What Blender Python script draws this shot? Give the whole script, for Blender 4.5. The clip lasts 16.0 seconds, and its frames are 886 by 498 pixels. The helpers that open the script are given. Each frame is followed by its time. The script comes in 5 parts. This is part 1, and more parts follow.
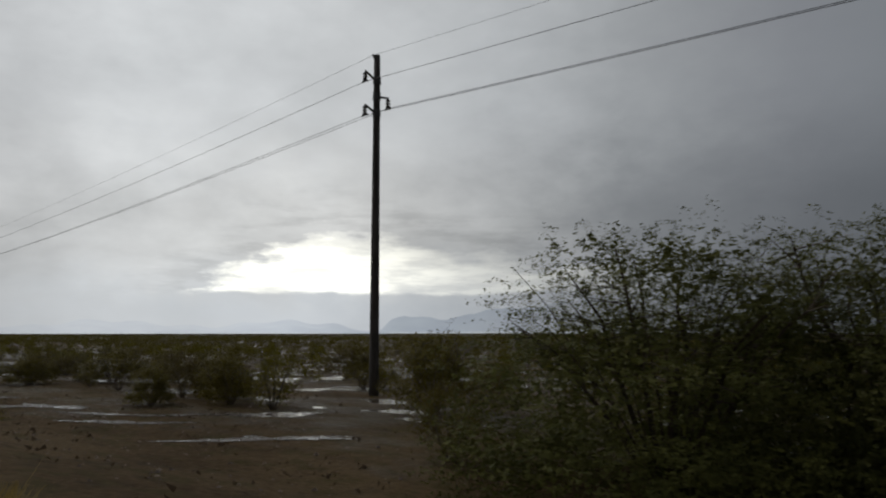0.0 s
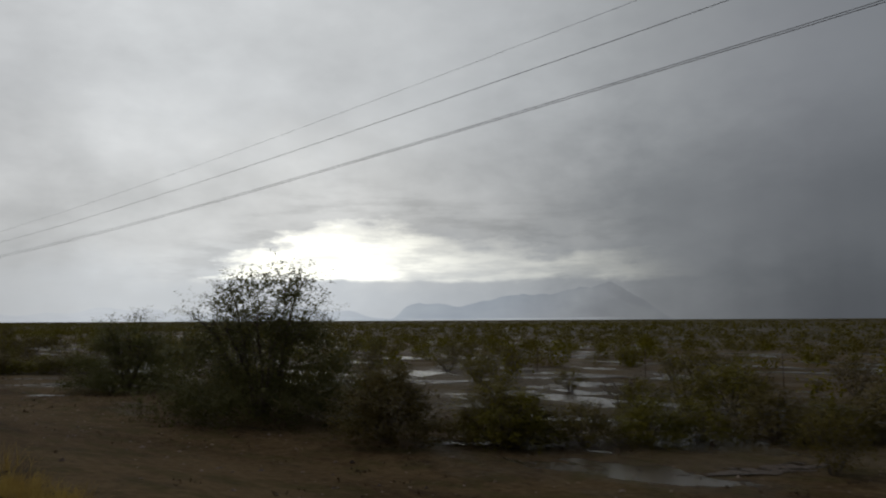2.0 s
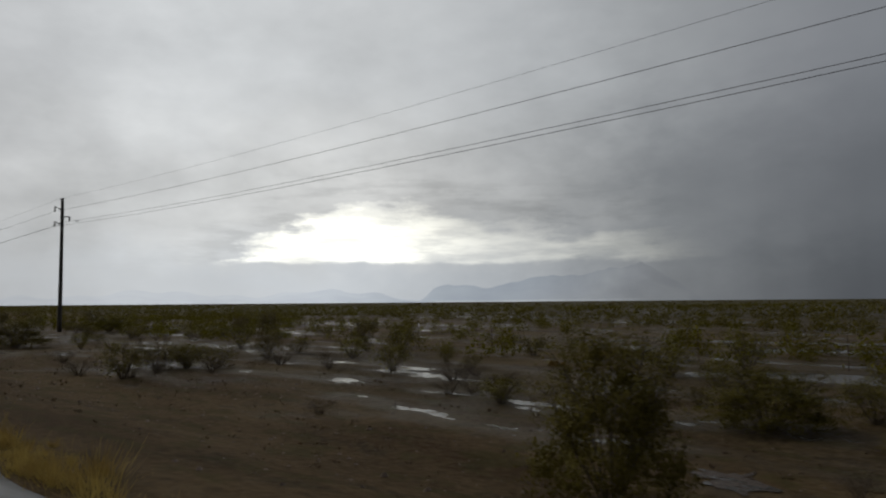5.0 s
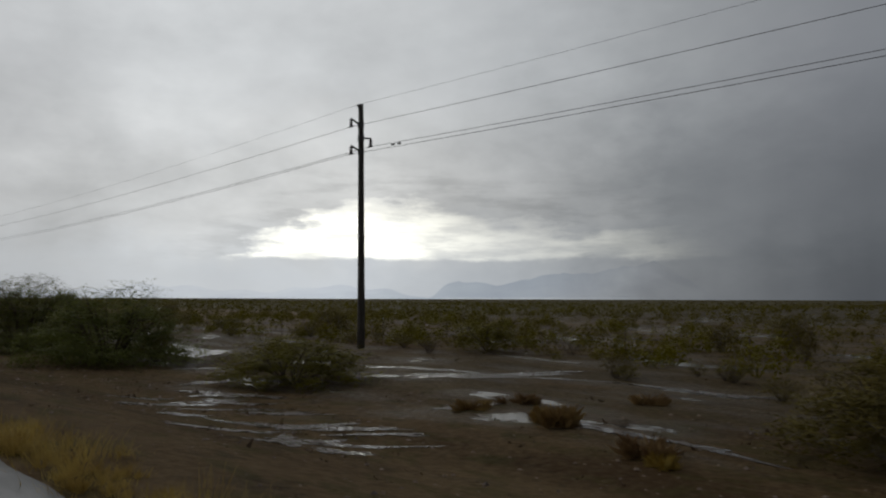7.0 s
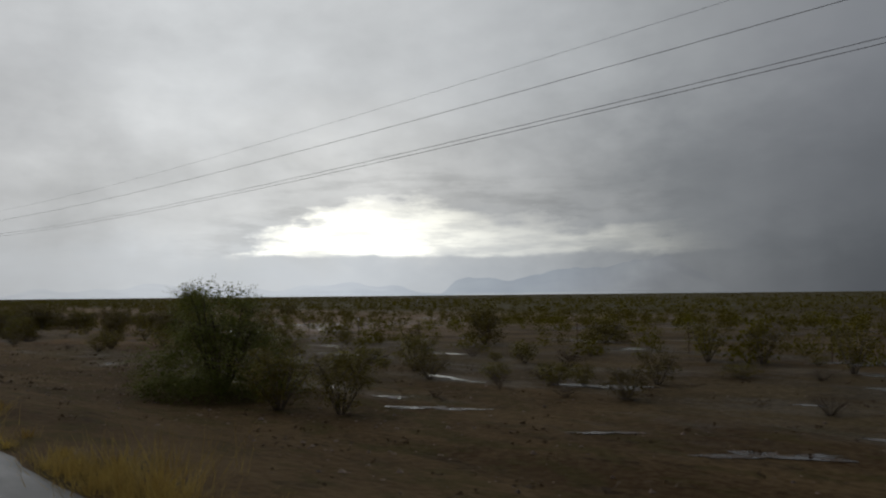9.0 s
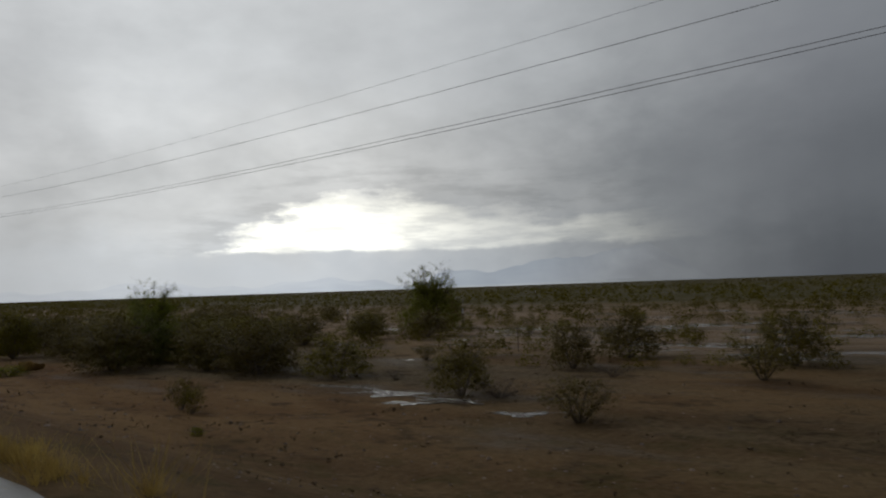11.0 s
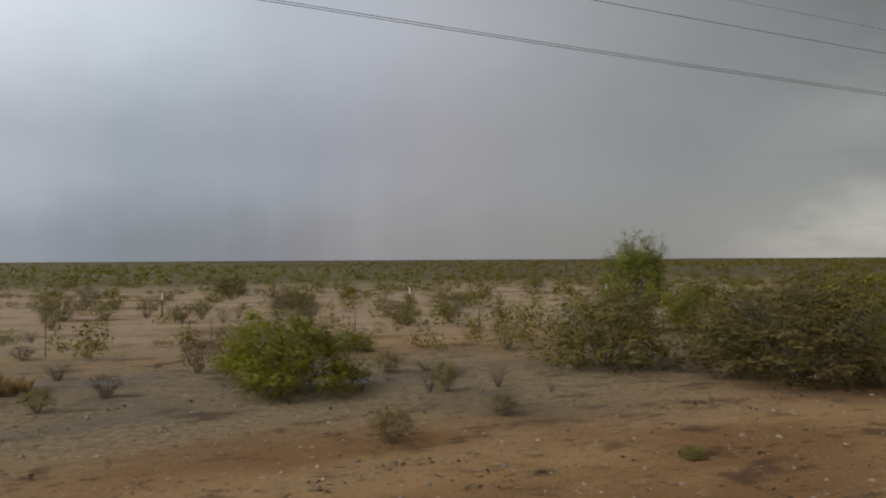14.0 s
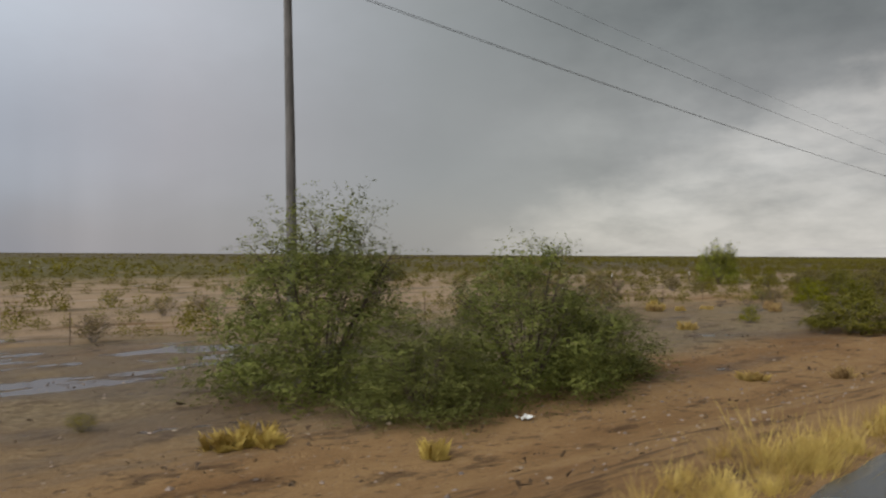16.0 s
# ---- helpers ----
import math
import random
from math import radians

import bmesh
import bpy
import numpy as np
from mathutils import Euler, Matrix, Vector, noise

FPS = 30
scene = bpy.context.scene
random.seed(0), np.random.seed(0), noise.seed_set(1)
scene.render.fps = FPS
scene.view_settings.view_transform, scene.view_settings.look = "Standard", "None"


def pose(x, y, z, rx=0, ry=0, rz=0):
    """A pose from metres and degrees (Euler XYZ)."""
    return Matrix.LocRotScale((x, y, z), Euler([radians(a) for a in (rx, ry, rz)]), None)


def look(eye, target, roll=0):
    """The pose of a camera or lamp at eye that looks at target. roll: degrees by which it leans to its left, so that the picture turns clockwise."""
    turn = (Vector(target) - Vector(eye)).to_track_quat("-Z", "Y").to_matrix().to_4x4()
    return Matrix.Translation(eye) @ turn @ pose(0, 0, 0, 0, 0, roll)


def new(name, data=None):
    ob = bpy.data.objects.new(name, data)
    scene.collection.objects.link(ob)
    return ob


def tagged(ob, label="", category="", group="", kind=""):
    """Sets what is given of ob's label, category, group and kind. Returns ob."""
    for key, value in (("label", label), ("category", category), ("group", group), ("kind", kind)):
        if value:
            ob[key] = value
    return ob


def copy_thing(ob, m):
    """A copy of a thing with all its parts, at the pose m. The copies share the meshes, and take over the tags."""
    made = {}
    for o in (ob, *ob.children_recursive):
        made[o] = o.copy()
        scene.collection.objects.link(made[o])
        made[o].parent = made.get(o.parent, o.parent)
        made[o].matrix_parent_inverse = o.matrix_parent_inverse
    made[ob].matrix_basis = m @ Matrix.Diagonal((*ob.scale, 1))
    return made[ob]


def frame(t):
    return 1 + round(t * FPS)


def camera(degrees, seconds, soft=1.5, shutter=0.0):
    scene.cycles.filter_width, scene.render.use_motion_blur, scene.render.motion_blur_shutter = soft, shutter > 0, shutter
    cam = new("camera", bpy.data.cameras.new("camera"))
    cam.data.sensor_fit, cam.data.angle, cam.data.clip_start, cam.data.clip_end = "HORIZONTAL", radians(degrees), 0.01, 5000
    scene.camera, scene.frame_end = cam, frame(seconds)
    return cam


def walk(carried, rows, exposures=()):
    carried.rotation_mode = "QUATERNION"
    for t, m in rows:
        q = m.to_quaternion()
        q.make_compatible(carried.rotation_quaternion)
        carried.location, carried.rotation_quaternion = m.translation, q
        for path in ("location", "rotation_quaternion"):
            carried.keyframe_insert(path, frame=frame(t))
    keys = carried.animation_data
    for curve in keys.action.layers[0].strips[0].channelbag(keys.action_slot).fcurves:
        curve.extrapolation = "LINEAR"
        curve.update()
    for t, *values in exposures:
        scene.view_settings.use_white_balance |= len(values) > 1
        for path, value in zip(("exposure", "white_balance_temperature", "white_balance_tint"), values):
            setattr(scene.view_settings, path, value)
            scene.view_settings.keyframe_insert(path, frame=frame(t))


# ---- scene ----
cam = camera(63.4, 16.0, soft=2.1, shutter=0.05)

# The drive: seconds, metres along the road, yaw, pitch and roll in degrees.
EYE = 2.4
DRIVE = [
    (0.0, 0.00, 41.98, 6.68, 0.05),
    (0.5, -9.72, 39.95, 6.43, -0.27),
    (1.0, -19.49, 41.75, 5.97, -0.11),
    (1.5, -29.30, 42.76, 5.79, -0.03),
    (2.0, -39.15, 42.78, 5.65, 0.28),
    (2.5, -49.04, 42.59, 5.11, 0.49),
    (3.0, -58.98, 42.57, 5.04, 0.23),
    (3.5, -68.96, 43.42, 5.03, 0.94),
    (4.0, -78.99, 43.21, 4.26, 0.79),
    (4.5, -89.06, 44.22, 4.24, 0.69),
    (6.8, -135.93, 44.56, 4.09, 0.03),
    (7.0, -140.04, 44.84, 3.96, -0.20),
    (7.2, -144.17, 45.11, 3.95, -0.63),
    (7.5, -150.37, 45.60, 3.86, 0.06),
    (8.0, -160.74, 45.69, 3.86, 0.14),
    (8.5, -171.16, 45.59, 3.96, 0.22),
    (9.0, -181.62, 45.26, 3.66, 0.56),
    (9.2, -185.81, 45.16, 3.44, 0.55),
    (11.3, -230.28, 42.26, 2.91, 2.74),
    (11.5, -234.55, 37.00, 1.46, 2.15),
    (12.0, -245.27, 23.08, 2.54, 1.15),
    (12.2, -249.57, 14.62, 2.66, -0.16),
    (12.5, -256.03, 5.75, 5.44, -1.41),
    (12.7, -260.35, -0.85, 3.25, -1.55),
    (13.0, -266.83, -7.43, 1.24, -2.76),
    (13.5, -277.68, -13.43, 1.74, -0.07),
    (13.8, -284.21, -17.21, 0.02, -0.10),
    (14.0, -288.57, -20.79, 0.84, 0.33),
    (14.2, -292.94, -25.53, 2.87, 0.96),
    (14.5, -299.50, -28.34, 2.10, 1.28),
    (15.0, -310.48, -34.37, 2.22, 0.06),
    (15.5, -321.50, -38.50, 0.98, 0.10),
    (15.8, -328.13, -40.93, 0.36, -0.29),
    (16.0, -332.56, -40.95, 0.45, -0.31),
]
walk(cam, [(t, pose(x, 0.0, EYE, 90 + p, r, a)) for t, x, a, p, r in DRIVE],
     exposures=((0.0, 0.0), (11.3, 0.0), (12.0, 0.15), (12.25, 0.40), (12.5, 0.70), (13.0, 1.3), (13.5, 1.68), (14.5, 1.82), (15.2, 1.93), (16.0, 2.03)))


# ---- node helpers ----
def node(tree, kind, ins=None, **settings):
    n = tree.nodes.new(kind)
    for key, value in settings.items():
        setattr(n, key, value)
    for key, value in (ins or {}).items():
        if isinstance(value, bpy.types.NodeSocket):
            tree.links.new(value, n.inputs[key])
        else:
            n.inputs[key].default_value = value
    return n


def calc(tree, op, a, b=0.0, c=0.0):
    return node(tree, "ShaderNodeMath", {0: a, 1: b, 2: c}, operation=op).outputs[0]


def span(tree, v, a, b, lo=0.0, hi=1.0):
    return node(tree, "ShaderNodeMapRange", {"Value": v, "From Min": a, "From Max": b, "To Min": lo, "To Max": hi},
                interpolation_type="SMOOTHSTEP").outputs[0]


def blend(tree, f, a, b, kind="MIX"):
    n = node(tree, "ShaderNodeMix", data_type="RGBA", blend_type=kind)
    for key, value in ((0, f), (6, a), (7, b)):
        if isinstance(value, bpy.types.NodeSocket):
            tree.links.new(value, n.inputs[key])
        else:
            n.inputs[key].default_value = value if key == 0 else (*value, 1)
    return n.outputs[2]


def ramp(tree, f, stops):
    n = node(tree, "ShaderNodeValToRGB", {"Fac": f})
    el = n.color_ramp.elements
    while len(el) < len(stops):
        el.new(0.5)
    for e, (p, c) in zip(el, stops):
        e.position, e.color = p, (*c, 1)
    return n.outputs["Color"]


def grain(tree, v, scale, detail=4.0, rough=0.55):
    return node(tree, "ShaderNodeTexNoise", {"Vector": v, "Scale": scale, "Detail": detail, "Roughness": rough}).outputs["Fac"]


def scaled(tree, v, x, y, z):
    return node(tree, "ShaderNodeVectorMath", {0: v, 1: (x, y, z)}, operation="MULTIPLY").outputs[0]


# ---- sky: a stormy overcast with one bright gap and a rain shaft ----
def compass(stops):
    """Stops of (bearing in degrees, left of the way across the road positive; grey value; blue share; green share)."""
    out = []
    for a, v, b, *g in sorted(stops, key=lambda q: -q[0]):
        green = g[0] if g else 0.0
        out.append(((180 - a) / 360, (v * (1 - 0.24 * b - 0.12 * green), v * (1 - 0.09 * b + 0.04 * green), v * (1 + 0.14 * b - 0.12 * green))))
    return out


def make_sky_group():
    tree = bpy.data.node_groups.new("storm_sky", "ShaderNodeTree")
    tree.interface.new_socket("Direction", in_out="INPUT", socket_type="NodeSocketVector")
    tree.interface.new_socket("Color", in_out="OUTPUT", socket_type="NodeSocketColor")
    gi, go = tree.nodes.new("NodeGroupInput"), tree.nodes.new("NodeGroupOutput")
    d = node(tree, "ShaderNodeVectorMath", {0: gi.outputs[0]}, operation="NORMALIZE").outputs[0]
    s = node(tree, "ShaderNodeSeparateXYZ", {0: d})
    bearing = calc(tree, "MULTIPLY", calc(tree, "ARCTAN2", calc(tree, "MULTIPLY", s.outputs[0], -1.0), s.outputs[1]), 57.29578)
    height = calc(tree, "MULTIPLY", calc(tree, "ARCSINE", s.outputs[2]), 57.29578)
    flat = node(tree, "ShaderNodeCombineXYZ", {0: calc(tree, "MULTIPLY", bearing, 0.05), 1: calc(tree, "MULTIPLY", height, 0.085)}).outputs[0]
    puff = grain(tree, flat, 2.1, 6.0, 0.55)
    warp = calc(tree, "SUBTRACT", grain(tree, flat, 4.5, 4.0), 0.5)
    streak = grain(tree, node(tree, "ShaderNodeCombineXYZ", {0: calc(tree, "MULTIPLY", bearing, 0.16), 1: calc(tree, "MULTIPLY", height, 0.012)}).outputs[0], 1.0, 3.0)
    stir = calc(tree, "MULTIPLY", warp, span(tree, bearing, 8.0, 36.0, 0.35, 1.0))
    b2 = calc(tree, "ADD", bearing, calc(tree, "MULTIPLY", stir, 9.0))
    h2 = calc(tree, "ADD", height, calc(tree, "MULTIPLY", stir, 5.0))
    pos = calc(tree, "DIVIDE", calc(tree, "SUBTRACT", 180.0, b2), 360.0)
    low = ramp(tree, pos, compass(((180, .13, .2), (130, .19, .2), (90, .32, .2), (66, .62, .23, .07), (53, .63, .28, .07), (40, .46, .33, .07), (27, .20, .33, .07), (15, .098, .55), (4, .078, .6), (-6, .070, .5, -.2), (-14, .078, .05, -.25), (-36, .070, -.08, .0), (-52, .085, -.25, .1), (-72, .100, -.2), (-110, .08, 0), (-145, .08, .1), (-179, .12, .2))))
    mid = ramp(tree, pos, compass(((180, .15, .1), (130, .22, .1), (90, .36, .1), (66, .66, .05, .07), (50, .64, -.02, .07), (39, .43, .08, .07), (27, .22, .28, .07), (15, .145, .4), (2, .110, .5, .1), (-8, .102, .5, -.1), (-20, .093, .1, -.25), (-40, .072, .02, .12), (-52, .078, -.1, .15), (-72, .082, -.1), (-110, .08, 0), (-145, .08, .1), (-179, .14, .1))))
    high = ramp(tree, pos, compass(((180, .16, .1), (130, .24, .1), (90, .40, .1), (66, .68, .13, .07), (50, .60, .13, .07), (39, .50, .18, .07), (27, .34, .23, .07), (15, .235, .35), (2, .195, .45, .1), (-8, .152, .5), (-20, .130, .3, -.1), (-40, .075, .12, .2), (-52, .053, .05, .3), (-72, .039, .05, .3), (-110, .07, .1), (-145, .08, .1), (-179, .15, .1))))
    c = blend(tree, span(tree, h2, 1.0, 7.0), low, mid)
    c = blend(tree, span(tree, h2, 8.0, 19.0), c, high)
    c = blend(tree, span(tree, height, 30.0, 75.0), c, (.17, .178, .19))
    lively = calc(tree, "MULTIPLY", span(tree, bearing, 22.0, 56.0, 0.05, 0.42), calc(tree, "MULTIPLY", span(tree, height, 1.0, 6.0, 0.3, 1.0), span(tree, height, 9.0, 16.0, 1.0, 0.55)))
    far_side = calc(tree, "MULTIPLY", span(tree, bearing, -40.0, -60.0, 0.0, 0.45), span(tree, height, 0.5, 4.0))
    amount = calc(tree, "ADD", lively, far_side)
    c = blend(tree, 1.0, c, node(tree, "ShaderNodeCombineColor", {k: calc(tree, "ADD", 1.0, calc(tree, "MULTIPLY", amount, calc(tree, "MULTIPLY", calc(tree, "SUBTRACT", puff, 0.52), 2.2))) for k in range(3)}).outputs[0], "MULTIPLY")
    rain = calc(tree, "MULTIPLY", span(tree, height, 14.0, 2.0, 0.0, 0.42), calc(tree, "SUBTRACT", streak, 0.5))
    rain = calc(tree, "MULTIPLY", rain, span(tree, calc(tree, "ABSOLUTE", calc(tree, "SUBTRACT", bearing, 2.0)), 40.0, 10.0))
    c = blend(tree, 1.0, c, node(tree, "ShaderNodeCombineColor", {k: calc(tree, "ADD", 1.0, rain) for k in range(3)}).outputs[0], "MULTIPLY")
    # the bright gap: a flat lower edge, layered cloud over it, thinning to a pale streak
    layers = node(tree, "ShaderNodeCombineXYZ", {0: calc(tree, "MULTIPLY", bearing, 0.10), 1: calc(tree, "MULTIPLY", height, 0.55)}).outputs[0]
    shelf = calc(tree, "SUBTRACT", grain(tree, layers, 1.7, 6.0, 0.58), 0.5)
    shred = calc(tree, "SUBTRACT", grain(tree, scaled(tree, flat, 0.8, 1.3, 1.0), 6.0, 5.0, 0.6), 0.5)
    b3 = calc(tree, "ADD", bearing, calc(tree, "MULTIPLY", shred, 4.0))
    across = calc(tree, "DIVIDE", calc(tree, "SUBTRACT", 70.0, b3), 50.0)
    crest = node(tree, "ShaderNodeFloatCurve", {"Value": across})
    curve = crest.mapping.curves[0]
    for k, (at, top) in enumerate(((0.0, 0.18), (0.14, 0.26), (0.20, 0.42), (0.26, 0.54), (0.30, 0.66), (0.36, 0.72), (0.47, 0.73), (0.56, 0.62), (0.70, 0.55), (0.86, 0.49), (1.0, 0.38))):
        if k < 2:
            curve.points[k].location = (at, top)
        else:
            curve.points.new(at, top)
    crest.mapping.update()
    above = calc(tree, "SUBTRACT", calc(tree, "ADD", height, calc(tree, "ADD", calc(tree, "MULTIPLY", shred, 4.2), calc(tree, "MULTIPLY", shelf, 3.6))), calc(tree, "MULTIPLY", crest.outputs[0], 10.0))
    inside = calc(tree, "MULTIPLY", span(tree, above, 0.7, -1.1), span(tree, calc(tree, "ADD", height, calc(tree, "ADD", calc(tree, "MULTIPLY", warp, 1.3), calc(tree, "MULTIPLY", shelf, 0.8))), 2.9, 3.5))
    glow = calc(tree, "MULTIPLY", span(tree, b3, 37.0, 54.0), span(tree, b3, 65.0, 58.5))
    glow = calc(tree, "ADD", calc(tree, "MULTIPLY", glow, 0.55), calc(tree, "MULTIPLY", span(tree, b3, 22.0, 34.0), span(tree, b3, 68.0, 62.0, 0.0, 0.22)))
    glow = calc(tree, "MULTIPLY", glow, span(tree, shelf, -0.17, 0.10, 0.45, 1.15))
    gap = calc(tree, "MULTIPLY", inside, glow)
    c = blend(tree, 1.0, c, node(tree, "ShaderNodeCombineColor", {0: gap, 1: calc(tree, "MULTIPLY", gap, 0.975), 2: calc(tree, "MULTIPLY", gap, 0.80)}).outputs[0], "ADD")
    # shelves of grey cloud over the gap
    lid = calc(tree, "MULTIPLY", calc(tree, "MULTIPLY", span(tree, above, 0.2, 0.9), span(tree, above, 4.5, 1.2)), calc(tree, "MULTIPLY", span(tree, bearing, 22.0, 34.0), span(tree, bearing, 70.0, 60.0)))
    dim = calc(tree, "SUBTRACT", 1.0, calc(tree, "MULTIPLY", lid, span(tree, shelf, 0.10, -0.12, 0.0, 0.17)))
    c = blend(tree, 1.0, c, node(tree, "ShaderNodeCombineColor", {k: dim for k in range(3)}).outputs[0], "MULTIPLY")
    # a pale bank of cloud under a dark one, rising to the right
    edge = node(tree, "ShaderNodeMapRange", {"Value": bearing, "From Min": -40.0, "From Max": -74.0, "To Min": 0.0, "To Max": 14.0}).outputs[0]
    lump = calc(tree, "ADD", height, calc(tree, "ADD", calc(tree, "MULTIPLY", shred, 5.0), calc(tree, "MULTIPLY", warp, 6.0)))
    bank = calc(tree, "MULTIPLY", span(tree, calc(tree, "SUBTRACT", lump, edge), 1.6, -2.2), span(tree, bearing, -36.0, -52.0))
    bank = calc(tree, "MULTIPLY", bank, calc(tree, "ADD", 0.75, calc(tree, "MULTIPLY", shred, 2.2)))
    c = blend(tree, 1.0, c, blend(tree, bank, (0, 0, 0), (.042, .039, .035)), "ADD")
    tree.links.new(c, go.inputs[0])
    return tree


SKY = make_sky_group()
SUN_UP, SUN_LEFT = radians(42), radians(105)
world = bpy.data.worlds.new("stormy_sky")
scene.world = world
world.use_nodes = True
wt = world.node_tree
wt.nodes.clear()
clouds = node(wt, "ShaderNodeGroup", {0: node(wt, "ShaderNodeTexCoord").outputs["Generated"]}, node_tree=SKY).outputs[0]
clear = node(wt, "ShaderNodeTexSky", sky_type="NISHITA", sun_disc=False, sun_elevation=SUN_UP, sun_rotation=-SUN_LEFT).outputs[0]
behind = node(wt, "ShaderNodeBackground", {"Color": clear, "Strength": 0.05})
front = node(wt, "ShaderNodeBackground", {"Color": clouds, "Strength": 1.0})
both = node(wt, "ShaderNodeMixShader", {0: 0.97, 1: behind.outputs[0], 2: front.outputs[0]})
node(wt, "ShaderNodeOutputWorld", {0: both.outputs[0]})

sun = new("sun", bpy.data.lights.new("sun", "SUN"))
sun.data.energy, sun.data.angle, sun.data.color = 0.6, radians(25), (1.0, 0.97, 0.92)
sun.matrix_world = look((0, 0, 60), (60 * math.sin(SUN_LEFT), -60 * math.cos(SUN_LEFT), 60 - 60 * math.tan(SUN_UP)))


# ---- materials ----
def material(name, rough=0.8, metal=0.0):
    m = bpy.data.materials.new(name)
    m.use_nodes = True
    tree = m.node_tree
    bsdf = tree.nodes["Principled BSDF"]
    bsdf.inputs["Roughness"].default_value, bsdf.inputs["Metallic"].default_value = rough, metal
    return m, tree, bsdf


def relief(tree, bsdf, height, strength, distance):
    n = node(tree, "ShaderNodeBump", {"Height": height, "Strength": strength, "Distance": distance})
    tree.links.new(n.outputs[0], bsdf.inputs["Normal"])


def ground_material():
    m, tree, bsdf = material("wet_desert_soil")
    p = node(tree, "ShaderNodeNewGeometry").outputs["Position"]
    s = node(tree, "ShaderNodeSeparateXYZ", {0: p})
    px, py = s.outputs[0], s.outputs[1]
    long = scaled(tree, p, 0.45, 1.0, 1.0)
    big = grain(tree, long, 0.09, 5.0)
    patch = grain(tree, long, 0.33, 5.0, 0.6)
    fine = grain(tree, p, 7.0, 5.0, 0.65)
    grit = grain(tree, p, 38.0, 3.0, 0.7)
    sand = blend(tree, span(tree, patch, 0.35, 0.62), (.155, .086, .037), (.238, .147, .068))
    gravel = blend(tree, span(tree, fine, 0.3, 0.7), (.116, .089, .053), (.210, .163, .102))
    shoulder = span(tree, calc(tree, "ADD", py, calc(tree, "MULTIPLY", calc(tree, "SUBTRACT", patch, 0.5), 9.0)), 9.5, 14.5)
    washed = calc(tree, "MULTIPLY", span(tree, px, -270.0, -282.0, 0.0, 0.9), span(tree, py, 26.0, 20.0))
    c = blend(tree, calc(tree, "MULTIPLY", shoulder, calc(tree, "MAXIMUM", span(tree, big, 0.36, 0.56), washed)), sand, gravel)
    pale = calc(tree, "MULTIPLY", span(tree, py, 17.0, 34.0), span(tree, patch, 0.38, 0.55))
    c = blend(tree, pale, c, (.262, .180, .094))
    c = blend(tree, span(tree, grit, 0.40, 0.75, 0.0, 0.55), c, (.050, .033, .022))
    c = blend(tree, span(tree, grain(tree, p, 20.0, 2.0), 0.66, 0.74, 0.0, 0.5), c, (.24, .21, .18))
    litter = calc(tree, "MULTIPLY", span(tree, grain(tree, scaled(tree, p, 0.7, 1.2, 1.0), 1.1, 5.0, 0.65), 0.54, 0.66), 0.7)
    c = blend(tree, litter, c, (.045, .028, .017))
    fleck = grain(tree, scaled(tree, p, 0.85, 1.0, 1.0), 4.2, 6.0, 0.75)
    c = blend(tree, span(tree, fleck, 0.56, 0.66, 0.0, 0.75), c, (.038, .023, .013))
    c = blend(tree, span(tree, fleck, 0.40, 0.32, 0.0, 0.45), c, (.30, .225, .155))
    # far off the low scrub closes over the soil
    scrub = calc(tree, "MULTIPLY", span(tree, py, 42.0, 105.0, 0.0, 0.95), span(tree, grain(tree, p, 0.05, 6.0, 0.7), 0.25, 0.45))
    c = blend(tree, scrub, c, blend(tree, grain(tree, p, 0.02, 4.0), (.052, .048, .017), (.092, .080, .030)))
    # sheets and rills of rain water
    rill = grain(tree, scaled(tree, p, 0.30, 0.70, 1.0), 0.62, 6.0, 0.62)
    wetter = span(tree, px, -235.0, -168.0, -0.085, 0.0)
    stretch = calc(tree, "MULTIPLY", span(tree, py, 6.0, 11.0, -0.25, 0.0), 1.0)
    level = calc(tree, "ADD", calc(tree, "ADD", rill, wetter), stretch)
    level = calc(tree, "ADD", level, calc(tree, "MULTIPLY", calc(tree, "SUBTRACT", big, 0.5), 0.28))
    stretches = calc(tree, "ADD", span(tree, px, -118.0, -100.0, 0.0, 0.045), calc(tree, "MULTIPLY", calc(tree, "MULTIPLY", span(tree, px, -222.0, -232.0, 0.0, 0.12), span(tree, px, -260.0, -250.0)), span(tree, py, 22.0, 28.0)))
    flood = calc(tree, "MULTIPLY", stretches, calc(tree, "MULTIPLY", span(tree, py, 11.0, 17.0), span(tree, py, 75.0, 45.0)))
    sheet = calc(tree, "MULTIPLY", calc(tree, "ADD", span(tree, px, -272.0, -284.0, 0.0, 0.03), span(tree, px, -314.0, -324.0, 0.0, 0.125)), calc(tree, "MULTIPLY", span(tree, py, 9.0, 13.0), span(tree, py, 34.0, 24.0)))
    level = calc(tree, "ADD", level, calc(tree, "ADD", flood, sheet))
    damp = span(tree, level, 0.40, 0.575)
    water = span(tree, level, 0.605, 0.615)
    water = calc(tree, "MULTIPLY", water, span(tree, py, 260.0, 90.0))
    c = blend(tree, calc(tree, "MULTIPLY", damp, 0.45), c, (.062, .043, .031))
    c = blend(tree, water, c, (.05, .036, .028))
    soaked = span(tree, calc(tree, "ADD", px, calc(tree, "MULTIPLY", calc(tree, "SUBTRACT", big, 0.5), 40.0)), -256.0, -214.0, 0.0, 0.68)
